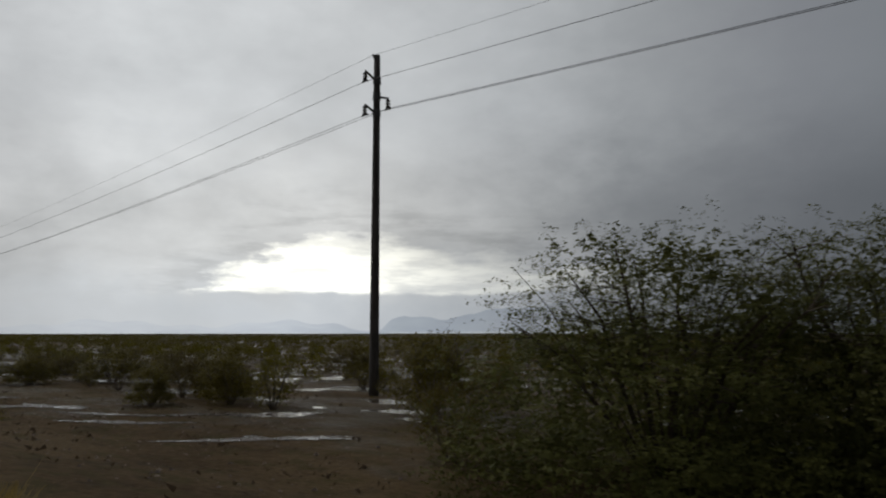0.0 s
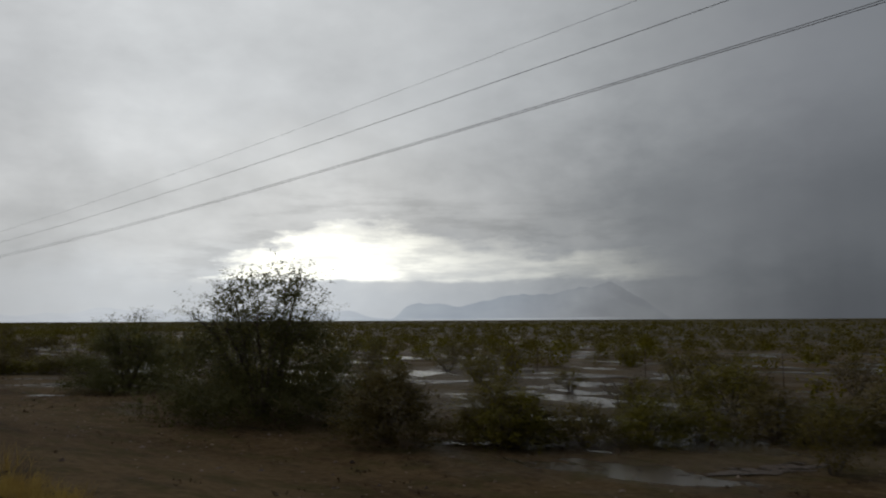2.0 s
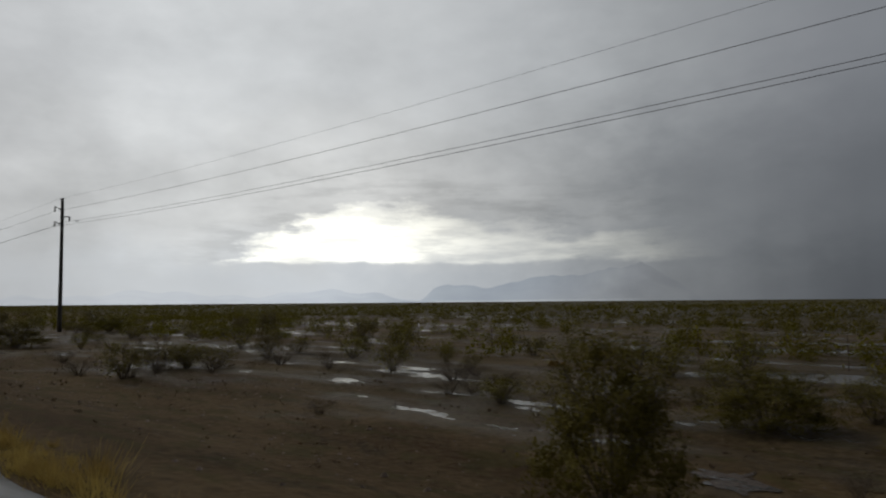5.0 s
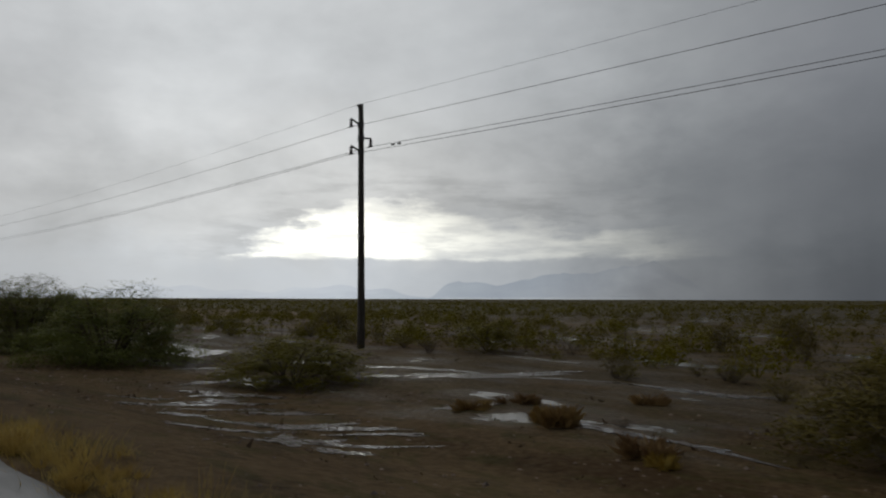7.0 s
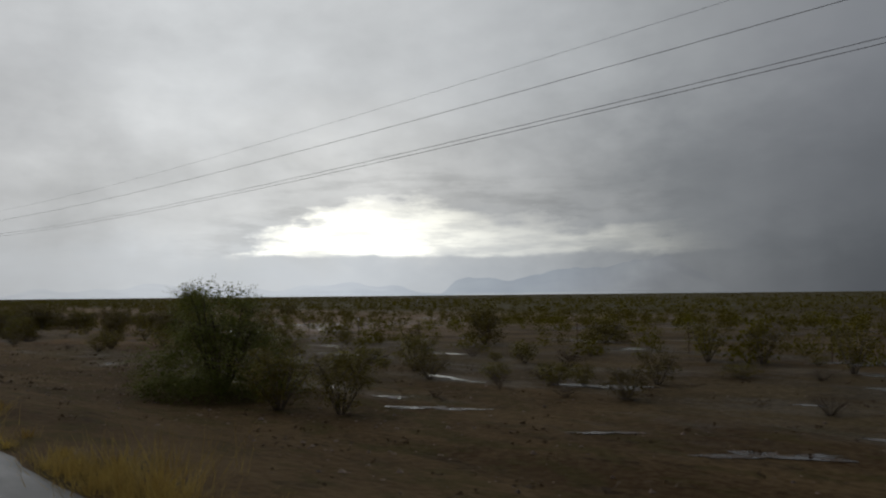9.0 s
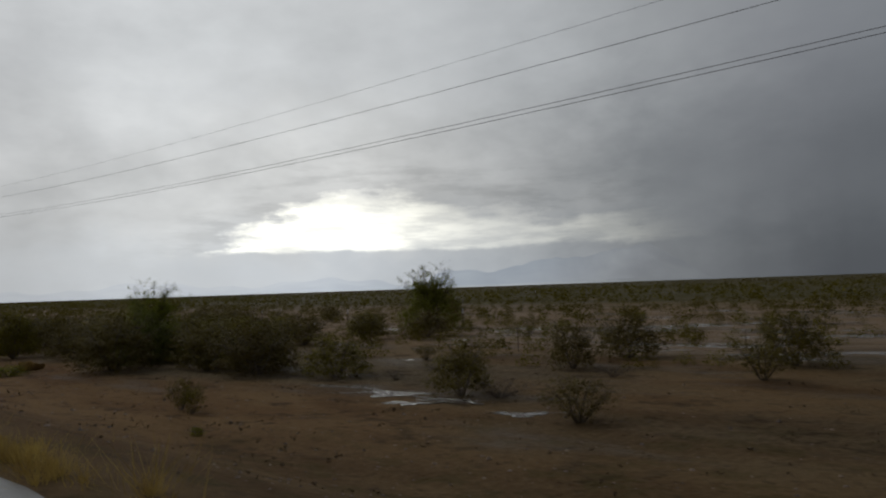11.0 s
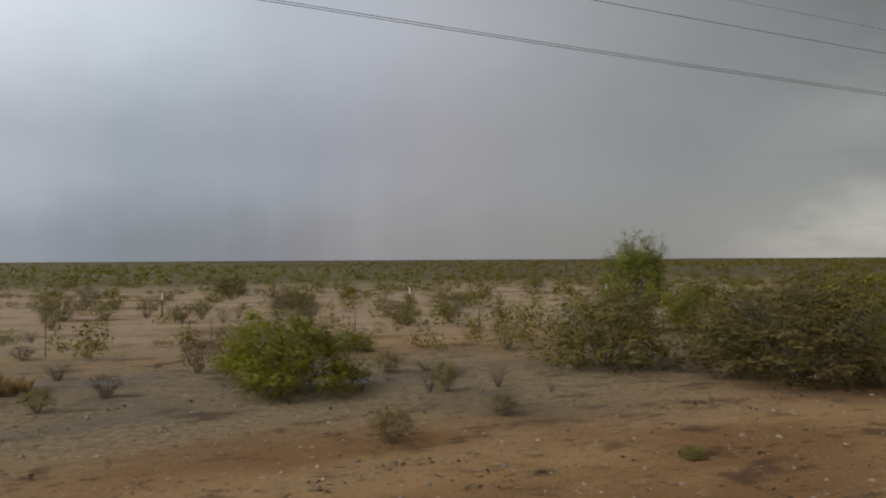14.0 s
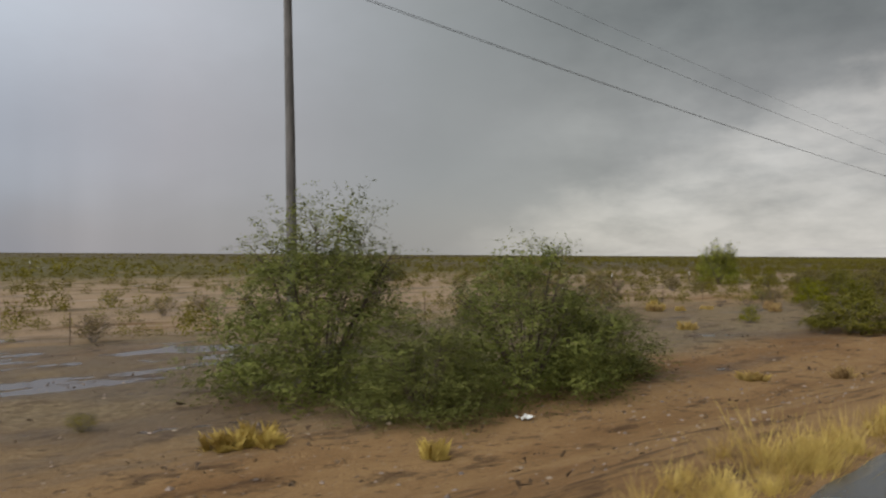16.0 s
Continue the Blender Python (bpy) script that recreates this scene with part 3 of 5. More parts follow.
def branchy(rng, stems, spread, height, sub, thick, lean_out=1.0, fork_from=0.35, droop=0.0):
    """Stems that fan out from the ground, each with side twigs: the tubes, and points along their outer ends."""
    pieces, tips = [], []
    for i in range(stems):
        w = math.tau * (i + rng.uniform(-0.4, 0.4)) / stems
        out = spread * (rng.uniform(0.25, 1.0) ** 0.7)
        top = height * rng.uniform(0.72, 1.0) * (1 - 0.28 * (out / spread) ** 2)
        p0 = np.array([math.cos(w) * 0.05 * spread, math.sin(w) * 0.05 * spread, -0.02])
        p3 = np.array([math.cos(w) * out, math.sin(w) * out, top])
        p1 = p0 + (p3 - p0) * 0.35 + np.array([0, 0, 0.07 * height * (1 - droop)]) + rng.normal(size=3) * 0.03 * spread
        p2 = p0 + (p3 - p0) * 0.7 + np.array([0, 0, 0.09 * height * (1 - droop)]) + rng.normal(size=3) * 0.04 * spread
        pieces.append(tube([p0, p1, p2, p3], [thick, thick * 0.75, thick * 0.5, thick * 0.22], 3))
        for s in np.linspace(0.4, 1, 9):
            tips.append(p2 + (p3 - p2) * (s - 0.4) / 0.6 if s > 0.7 else p1 + (p2 - p1) * (s - 0.4) / 0.3)
        for _ in range(sub):
            s = rng.uniform(fork_from, 0.95)
            q0 = p1 + (p2 - p1) * s / 0.7 if s < 0.7 else p2 + (p3 - p2) * (s - 0.7) / 0.3
            d = rng.normal(size=3) * np.array([1, 1, 0.55]) + np.array([math.cos(w), math.sin(w), 0.5]) * 0.5 * lean_out
            q1 = q0 + d / np.linalg.norm(d) * rng.uniform(0.12, 0.28) * (spread + height) * 0.5
            q1[2] = max(q1[2], 0.03 * height)
            pieces.append(twig(q0, q1, thick * 0.45))
            for s2 in (0.35, 0.6, 0.85, 1.0):
                tips.append(q0 + (q1 - q0) * s2)
    return pieces, np.array(tips)


def lobes(rng, rings, clusters, leaves, fuzz, depth=(0.45, 0.85)):
    """Leaf places along short shoots that fan out of a crown's rounded lobes, and the way out of each lobe.
    rings: (lobes, distance from the middle, height, radius, share of the leaves)."""
    out, ways = [], []
    total = sum(q[4] for q in rings)
    for count, dist, z, rad, share in rings:
        k = max(4, int(clusters * share / total / count))
        for i in range(count):
            w = math.tau * (i + rng.uniform(-0.4, 0.4)) / count
            d = dist * rng.uniform(0.7, 1.15)
            r = rad * rng.uniform(0.72, 1.2)
            c = np.array([math.cos(w) * d, math.sin(w) * d, z * rng.uniform(0.82, 1.15)])
            v = unit(rng.normal(size=(k, 3)))
            start = c + v * r * rng.uniform(*depth, (k, 1))
            way = unit(v + rng.normal(size=(k, 3)) * 0.4 + np.array([0, 0, 0.35]))
            length = r * rng.uniform(0.25, 0.65, (k, 1))
            n = max(1, round(leaves * share / total / count))
            pick = rng.integers(0, k, n)
            s = rng.uniform(0, 1, (n, 1)) ** 0.8
            p = start[pick] + way[pick] * length[pick] * s + rng.normal(size=(n, 3)) * fuzz * (1 - 0.55 * s)
            p[:, 2] -= (0.25 * length[pick] * s * s)[:, 0]
            out.append(p)
            ways.append(unit(p - c) + unit(from_middle(p)) * 0.45 + np.array([0, 0, 0.1]))
    c, d = np.concatenate(out), np.concatenate(ways)
    low = c[:, 2] < 0.0
    c[low, 2] = rng.uniform(0.0, 0.12, low.sum())
    return c, d


def crown(rng, tips, count, fuzz, rings, clusters, leaves, spread, sizes, core=0):
    """A whole crown: leaves along the twigs, leaves in lobes, and coarser shaded leaves deep inside."""
    c = tips[rng.integers(0, len(tips), count)] + rng.normal(size=(count, 3)) * fuzz
    p, d = lobes(rng, rings, clusters, leaves, spread)
    d = np.concatenate([from_middle(c) + np.array([0, 0, 0.15]), d])
    c = np.concatenate([c, p])
    c[:, 2] = np.abs(c[:, 2])
    out = leaf_sprays(c, d, rng.uniform(*sizes, len(c)), rng)
    if core:
        p, d = lobes(rng, rings, clusters, core * 2, spread * 1.5, (0.0, 0.5))
        out = gather(out, leaf_sprays(p, d, rng.uniform(1.1, 1.7, len(p)) * sizes[1], rng))
    return out


def plant_meshes(kind, seed):
    """Stem and leaf meshes in a unit of one across and one high."""
    rng = np.random.default_rng(seed)
    if kind in ("creosote", "far_creosote", "tan_creosote"):
        near = kind == "creosote"
        pieces, tips = branchy(rng, 14, 0.46, 0.95, 6, 0.007)
        tips = tips[(tips[:, 2] > 0.22) | (rng.uniform(size=len(tips)) < 0.4)]
        rings = ((7, 0.29, 0.4, 0.17, 1.0), (5, 0.2, 0.64, 0.16, 0.8), (3, 0.13, 0.2, 0.15, 0.4))
        size = (0.0068, 0.0150) if near else (0.0095, 0.020)
        return (pieces, CREOSOTE_STEM), (crown(rng, tips, 1700 if near else 800, 0.026, rings, 350 if near else 200, 3500 if near else 1600, 0.017 if near else 0.026, size, 200 if near else 100), TAN_LEAF if kind == "tan_creosote" else CREOSOTE_LEAF)
    if kind == "small_green":
        pieces, tips = branchy(rng, 16, 0.46, 0.9, 6, 0.008, droop=0.4)
        return (pieces, CREOSOTE_STEM), (crown(rng, tips, 1500, 0.028, ((8, 0.32, 0.2, 0.18, 1.0), (4, 0.15, 0.5, 0.2, 0.6)), 260, 5000, 0.016, (0.007, 0.016), 250), GREEN_LEAF)
    if kind in ("full_creosote", "far_full_creosote"):
        near = kind == "full_creosote"
        pieces, tips = branchy(rng, 18, 0.46, 0.98, 8, 0.006)
        rings = ((9, 0.33, 0.2, 0.19, 1.0), (8, 0.26, 0.46, 0.18, 1.0), (4, 0.13, 0.70, 0.17, 0.4))
        return (pieces, CREOSOTE_STEM), (crown(rng, tips, 3200 if near else 1400, 0.024, rings, 1100 if near else 600, 15000 if near else 5600, 0.014 if near else 0.018, (0.0050, 0.0112) if near else (0.0082, 0.0168), 1900 if near else 500), CREOSOTE_LEAF)
    if kind == "mesquite":
        pieces, tips = branchy(rng, 11, 0.36, 0.92, 12, 0.0075, fork_from=0.15)
        wisps, tips3 = branchy(rng, 12, 0.36, 1.04, 6, 0.003)
        rings = ((13, 0.38, 0.11, 0.17, 2.1), (7, 0.2, 0.13, 0.18, 0.8), (11, 0.33, 0.33, 0.18, 1.5), (8, 0.23, 0.56, 0.17, 1.1), (5, 0.14, 0.76, 0.14, 0.55))
        c = tips3[rng.integers(0, len(tips3), 5500)] + rng.normal(size=(5500, 3)) * 0.012
        return (pieces + wisps, MESQUITE_BARK), (gather(crown(rng, tips, 6000, 0.022, rings, 2600, 44000, 0.011, (0.0032, 0.0075), 4000),
                                                        leaf_sprays(c, from_middle(c), rng.uniform(0.0020, 0.0048, len(c)), rng)), MESQUITE_LEAF)
    if kind == "paloverde":
        pieces, tips = branchy(rng, 9, 0.34, 0.95, 11, 0.008, fork_from=0.3)
        rings = ((8, 0.34, 0.12, 0.18, 1.2), (7, 0.27, 0.32, 0.17, 1.0), (6, 0.17, 0.50, 0.17, 0.8))
        twigs, fan = branchy(rng, 16, 0.40, 1.0, 9, 0.003, fork_from=0.45)
        pieces = pieces + twigs
        ends = np.concatenate([tips[tips[:, 2] > 0.5], fan[fan[:, 2] > 0.55]])
        ends = ends[rng.integers(0, len(ends), 240)]
        which = rng.integers(0, 240, 7600)
        c = ends[which] + rng.normal(size=(7600, 3)) * (rng.uniform(0.010, 0.028, 240)[which])[:, None] * np.array([1, 1, 0.8])
        return (pieces, MESQUITE_BARK), (gather(crown(rng, tips[tips[:, 2] < 0.6], 3500, 0.03, rings, 900, 16500, 0.014, (0.0050, 0.0110), 1100),
                                                leaf_sprays(c, from_middle(c, 0.5), rng.uniform(0.0036, 0.0078, len(c)), rng)), PALOVERDE_LEAF)
    if kind == "green":
        pieces, tips = branchy(rng, 22, 0.46, 0.9, 7, 0.005, droop=0.4)
        rings = ((10, 0.35, 0.2, 0.17, 1.0), (7, 0.23, 0.45, 0.18, 0.7), (3, 0.1, 0.66, 0.18, 0.3))
        return (pieces, CREOSOTE_STEM), (crown(rng, tips, 3000, 0.024, rings, 1200, 21000, 0.013, (0.0046, 0.0108), 2200), GREEN_LEAF)
    if kind == "dry":
        pieces, tips = branchy(rng, 24, 0.5, 0.9, 6, 0.006)
        return (pieces, MESQUITE_BARK), (crown(rng, tips, 650, 0.035, ((7, 0.3, 0.25, 0.2, 1.0), (3, 0.12, 0.5, 0.22, 0.5)), 200, 550, 0.035, (0.0075, 0.0175)), DRY_LEAF)
    n = 620
    hub = rng.normal(size=(11, 2)) * 0.15
    which = rng.integers(0, 11, n)
    root = hub[which] + rng.normal(size=(n, 2)) * 0.05
    base = np.concatenate([root, np.zeros((n, 1))], 1)
    w = np.arctan2(root[:, 1], root[:, 0]) + rng.normal(size=n) * 0.9
    out, up = rng.uniform(0.03, 0.30, n), rng.uniform(0.2, 1.0, n) ** 1.3 * rng.uniform(0.35, 1.0, 11)[which]
    tip = base + np.stack([np.cos(w) * out, np.sin(w) * out, up], 1)
    half = base + (tip - base) * np.array([0.4, 0.4, 0.66])
    side = np.stack([-np.sin(w), np.cos(w), np.zeros(n)], 1) * 0.0036
    v = np.stack([base - side, base + side, half + side * 0.8, tip, half - side * 0.8], 1).reshape(-1, 3)
    return None, ((v, np.arange(5 * n).reshape(n, 5), None), STRAW)


NAMES = {"tan_creosote": "creosote_bush", "far_full_creosote": "creosote_bush", "small_green": "green_shrub", "creosote": "creosote_bush", "far_creosote": "creosote_bush", "full_creosote": "creosote_bush", "mesquite": "mesquite_tree", "paloverde": "paloverde_tree", "green": "green_shrub", "dry": "dry_shrub", "tuft": "grass_tuft"}
LABELS = {"tan_creosote": "small tan half-dry creosote bush on washed sand", "far_full_creosote": "dense olive creosote bush growing down to the sand", "small_green": "small fresh yellow-green shrub on bare sand", "creosote": "open olive-green creosote bush with bare grey stems on wet soil",
          "far_creosote": "small olive-green creosote bush on wet sand", "full_creosote": "dense olive creosote bush growing down to the sand",
          "mesquite": "large dark green mesquite with wispy top and feathery leaves", "paloverde": "open yellow-green desert tree with bare upper branches showing", "green": "rounded fresh yellow-green shrub on sandy ground",
          "dry": "low brown half-dead shrub with bare twigs", "tuft": "clump of straw-yellow dry grass on bare soil"}
CATEGORY = {"tan_creosote": "bush", "far_full_creosote": "bush", "small_green": "shrub", "creosote": "bush", "far_creosote": "bush", "full_creosote": "bush", "mesquite": "tree", "paloverde": "tree", "green": "shrub", "dry": "shrub", "tuft": "grass"}
masters = {}


def leaf_mesh(name, leaves, mat):
    v, f, n = leaves
    return mesh_of(name, v.tolist(), f.tolist(), mat, False, None if n is None else n.tolist())


def master(kind, seed):
    if (kind, seed) in masters:
        return masters[kind, seed]
    stems, leaves = plant_meshes(kind, seed)
    if stems:
        root = new(NAMES[kind])
        part("stem", mesh_of("stem", *join(stems[0]), stems[1]), root)
        part("foliage", leaf_mesh("foliage", *leaves), root)
    else:
        root = new(NAMES[kind], leaf_mesh(NAMES[kind], *leaves))
    tagged(root, LABELS[kind], CATEGORY[kind], "roadside " + CATEGORY[kind])
    masters[kind, seed] = root
    return root


used = set()
pick_rng = random.Random(11)


def plant(kind, seeds, x, y, wide, high):
    seed = pick_rng.choice(seeds)
    ob = master(kind, seed)
    m = Matrix.LocRotScale((x, y, float(land(x, y)) - 0.02), Euler((0, 0, pick_rng.uniform(0, math.tau))), (wide, wide * pick_rng.uniform(0.85, 1.05), high))
    if (kind, seed) in used:
        return copy_thing(ob, m @ Matrix.Diagonal((1 / ob.scale.x, 1 / ob.scale.y, 1 / ob.scale.z, 1)))
    used.add((kind, seed))
    ob.matrix_basis = m
    return ob


def mesquite(x, y, wide, high):
    return plant("mesquite", (21, 22, 23, 24), x, y, wide * 1.15, high)


def paloverde(x, y, wide, high):
    return plant("paloverde", (71, 72), x, y, wide, high)


def creosote(x, y, wide, high):
    if x < -279 and y > 16 and wide < 2.7 and (high >= 1.8 or int(x * 7) % 5 < 2):
        return plant("tan_creosote", (6, 7, 8), x, y, wide * 1.12, high * 1.05)
    if wide > 2.3 or high > 1.7:
        return plant("full_creosote" if y < 14 else "far_full_creosote", (31, 32, 33), x, y, wide * 1.1, high)
    return plant("creosote" if y < 16 else "far_creosote", (1, 2, 3, 4, 5), x, y, wide * 1.12, high * 1.05)


def green_shrub(x, y, wide, high):
    return plant("green" if wide > 2 else "small_green", (41, 42), x, y, wide, high)


def dry_shrub(x, y, wide, high):
    return plant("dry", (51, 52, 53), x, y, wide, high)


def grass_tuft(x, y, wide, high):
    n = max(1, round(wide / 0.6))
    for i in range(n):
        off = (i - (n - 1) / 2) * 0.5
        plant("tuft", (61, 62, 63), x + off * 0.9, y + pick_rng.uniform(-0.25, 0.25), pick_rng.uniform(0.5, 0.95), max(0.3, high) * pick_rng.uniform(0.75, 1.25))


mesquite(-0.2, 11.0, 5.0, 4.3)
mesquite(-2.4, 12.6, 6.2, 4.6)
mesquite(-4.8, 10.3, 6.3, 4.3)
mesquite(-54.3, 9.9, 5.0, 4.0)
mesquite(-63.5, 10.7, 3.6, 2.7)
mesquite(-166.4, 9.8, 6.0, 2.9)
mesquite(-175.2, 9.4, 5.8, 3.5)
mesquite(-197.3, 8.2, 3.5, 2.85)
paloverde(-258.3, 15.8, 4.2, 4.25)
paloverde(-261.1, 38.0, 5.6, 5.4)
mesquite(-317.7, 11.4, 3.6, 2.2)
mesquite(-320.3, 11.2, 4.8, 3.7)
mesquite(-324.3, 13.6, 4.9, 4.6)
mesquite(-323.9, 10.6, 3.3, 2.1)
green_shrub(-238.4, 7.6, 0.4, 0.3)
green_shrub(-256.6, 9.1, 1.8, 0.7)
green_shrub(-268.4, 23.5, 3.9, 2.4)
green_shrub(-281.3, 8.7, 0.5, 0.3)
green_shrub(-283.0, 23.2, 1.9, 1.0)
green_shrub(-285.9, 16.2, 3.3, 2.1)
green_shrub(-286.5, 18.4, 2.7, 2.1)
green_shrub(-291.7, 7.6, 0.6, 0.4)
green_shrub(-293.4, 9.4, 0.5, 0.3)
green_shrub(-299.9, 12.3, 1.5, 0.8)
green_shrub(-300.4, 15.6, 1.2, 1.2)
green_shrub(-301.8, 10.7, 4.6, 2.0)
creosote(-8.6, 9.8, 2.0, 1.6)
creosote(-14.2, 15.4, 3.4, 2.6)
creosote(-16.7, 4.7, 1.0, 0.6)
creosote(-18.9, 13.2, 2.0, 1.7)
creosote(-21.8, 27.7, 1.4, 1.1)
creosote(-23.6, 14.3, 2.5, 1.8)
creosote(-25.0, 13.5, 1.5, 1.7)
creosote(-27.3, 15.5, 2.1, 1.7)
creosote(-28.5, 14.3, 1.6, 1.6)
creosote(-29.2, 25.2, 3.6, 1.8)
creosote(-30.8, 17.9, 2.6, 1.3)
creosote(-32.5, 13.2, 1.0, 0.9)
creosote(-34.5, 15.1, 3.7, 1.6)
creosote(-35.6, 4.3, 2.2, 0.9)
creosote(-35.7, 11.9, 2.6, 1.4)
creosote(-35.7, 21.7, 1.4, 1.4)
creosote(-36.7, 14.5, 1.7, 1.0)
creosote(-38.9, 8.9, 2.3, 1.5)
creosote(-40.9, 21.0, 1.6, 1.3)
creosote(-42.3, 11.9, 1.3, 1.2)
creosote(-46.0, 17.7, 2.5, 1.4)
creosote(-49.5, 9.6, 2.6, 1.7)
creosote(-65.8, 30.9, 1.7, 1.3)
creosote(-72.8, 9.1, 0.9, 0.4)
creosote(-73.4, 17.3, 2.4, 1.6)
creosote(-77.5, 6.2, 1.8, 1.0)
creosote(-77.8, 20.6, 2.1, 1.8)
creosote(-82.2, 13.5, 1.3, 1.1)
creosote(-82.5, 12.3, 0.8, 0.7)
creosote(-83.4, 11.7, 0.8, 1.0)
creosote(-85.4, 13.8, 1.2, 0.9)
creosote(-87.0, 14.4, 0.9, 1.1)
creosote(-89.5, 7.5, 1.3, 1.6)
creosote(-90.5, 11.5, 0.6, 0.6)
creosote(-92.8, 8.7, 1.4, 0.7)
creosote(-93.5, 15.6, 1.3, 1.1)
creosote(-95.1, 8.9, 1.2, 1.3)
creosote(-95.4, 11.5, 0.8, 0.6)
creosote(-96.1, 22.7, 1.7, 1.0)
creosote(-97.0, 16.8, 1.9, 1.3)
creosote(-103.6, 7.2, 2.0, 2.3)
creosote(-104.1, 13.3, 2.7, 1.3)
creosote(-109.5, 20.2, 1.8, 1.1)
creosote(-139.4, 13.8, 1.1, 1.0)
creosote(-142.6, 11.6, 3.6, 1.7)
creosote(-142.8, 27.2, 1.3, 0.9)
creosote(-144.2, 24.7, 1.5, 1.1)
creosote(-149.6, 29.2, 1.3, 1.5)
creosote(-150.1, 21.2, 0.9, 0.5)
creosote(-151.2, 18.3, 1.3, 0.8)
creosote(-151.3, 32.5, 2.1, 1.9)
creosote(-153.7, 31.1, 1.7, 1.5)
creosote(-157.2, 11.4, 5.0, 1.5)
creosote(-160.4, 23.2, 3.4, 1.6)
creosote(-165.1, 22.6, 1.3, 0.8)
creosote(-165.6, 11.1, 1.7, 1.2)
creosote(-168.4, 23.8, 1.0, 0.7)
creosote(-179.0, 11.0, 2.4, 1.7)
creosote(-179.3, 29.0, 2.9, 1.9)
creosote(-186.6, 25.1, 2.5, 1.1)
creosote(-187.7, 21.6, 1.7, 1.7)
creosote(-189.8, 19.3, 1.3, 0.5)
creosote(-190.6, 22.9, 1.6, 1.4)
creosote(-190.9, 16.9, 1.6, 1.0)
creosote(-192.0, 15.2, 0.7, 0.7)
creosote(-192.4, 22.9, 1.5, 1.5)
creosote(-192.8, 15.1, 1.4, 0.7)
creosote(-192.9, 8.4, 1.6, 1.4)
creosote(-194.3, 7.9, 1.9, 1.5)
creosote(-194.7, 14.9, 1.1, 0.6)
creosote(-196.1, 13.8, 1.5, 0.9)
creosote(-197.8, 12.6, 2.0, 1.1)
creosote(-198.1, 15.1, 1.7, 1.4)
creosote(-200.4, 29.3, 2.7, 1.3)
creosote(-237.0, 14.5, 1.9, 1.8)
creosote(-237.3, 20.4, 1.8, 1.8)
creosote(-237.8, 25.1, 3.0, 2.0)
creosote(-241.3, 9.0, 0.8, 0.9)
creosote(-242.1, 9.1, 0.9, 1.0)
creosote(-244.2, 15.9, 2.9, 1.8)
creosote(-244.8, 21.0, 1.2, 0.8)
creosote(-247.3, 44.0, 1.3, 1.2)
creosote(-247.8, 15.0, 3.5, 2.2)
creosote(-247.9, 35.7, 1.7, 0.9)
creosote(-249.9, 35.1, 0.9, 0.7)
creosote(-250.4, 14.3, 1.2, 0.7)
creosote(-249.8, 16.2, 3.4, 2.3)
creosote(-252.6, 17.2, 3.6, 2.4)
mesquite(-256.4, 14.6, 3.2, 2.6)
creosote(-251.4, 37.0, 1.6, 1.3)
creosote(-251.5, 14.9, 3.6, 2.1)
creosote(-254.1, 12.2, 4.6, 2.6)
creosote(-254.8, 31.4, 3.0, 1.8)
creosote(-255.6, 16.8, 4.2, 2.3)
creosote(-257.0, 28.3, 3.2, 1.9)
creosote(-258.2, 24.6, 3.6, 2.0)
creosote(-259.5, 19.2, 4.4, 2.3)
creosote(-261.9, 22.6, 5.0, 2.6)
creosote(-262.0, 32.5, 3.0, 1.7)
creosote(-262.3, 13.6, 3.2, 2.0)
creosote(-262.5, 17.0, 6.0, 2.8)
creosote(-263.9, 21.9, 3.3, 2.6)
creosote(-265.2, 27.5, 3.2, 1.8)
creosote(-267.4, 12.3, 3.2, 3.0)
creosote(-267.4, 17.3, 4.6, 2.8)
creosote(-269.0, 20.4, 3.6, 2.2)
creosote(-271.4, 41.7, 1.8, 1.2)
creosote(-271.4, 24.6, 3.3, 2.1)
creosote(-273.3, 16.6, 2.9, 2.4)
creosote(-274.0, 13.6, 5.8, 2.6)
creosote(-274.7, 35.4, 2.2, 1.6)
creosote(-276.2, 31.5, 1.4, 1.1)
creosote(-276.9, 17.6, 4.4, 2.2)
creosote(-278.0, 21.8, 1.5, 1.3)
creosote(-278.4, 32.9, 1.8, 1.3)
creosote(-278.6, 30.8, 1.8, 1.3)
creosote(-281.6, 44.8, 2.7, 1.7)
creosote(-281.9, 38.5, 1.7, 1.7)
creosote(-282.1, 35.7, 1.6, 1.1)
creosote(-282.7, 12.3, 0.8, 0.5)
creosote(-282.8, 15.0, 0.8, 0.8)
creosote(-283.1, 18.6, 1.1, 0.7)
creosote(-283.5, 36.1, 2.0, 1.7)
creosote(-283.8, 65.1, 4.1, 2.0)
creosote(-285.2, 11.2, 0.9, 0.7)
creosote(-287.1, 21.1, 1.3, 1.2)
creosote(-287.1, 38.4, 1.4, 1.1)
creosote(-287.9, 20.2, 1.2, 1.1)
creosote(-288.1, 36.5, 1.6, 1.1)
creosote(-289.7, 40.2, 1.4, 1.4)
creosote(-289.9, 17.3, 0.9, 0.6)
creosote(-291.0, 15.9, 0.8, 0.6)
creosote(-291.7, 40.2, 2.0, 1.2)
creosote(-292.2, 16.5, 0.6, 0.5)
creosote(-292.8, 25.1, 1.0, 0.5)
creosote(-293.5, 35.8, 1.3, 1.0)
creosote(-293.6, 40.1, 2.4, 1.6)
creosote(-293.7, 53.6, 2.3, 1.5)
creosote(-294.6, 41.7, 1.7, 1.5)
creosote(-296.2, 32.0, 1.6, 1.4)
creosote(-298.4, 25.8, 2.2, 1.8)
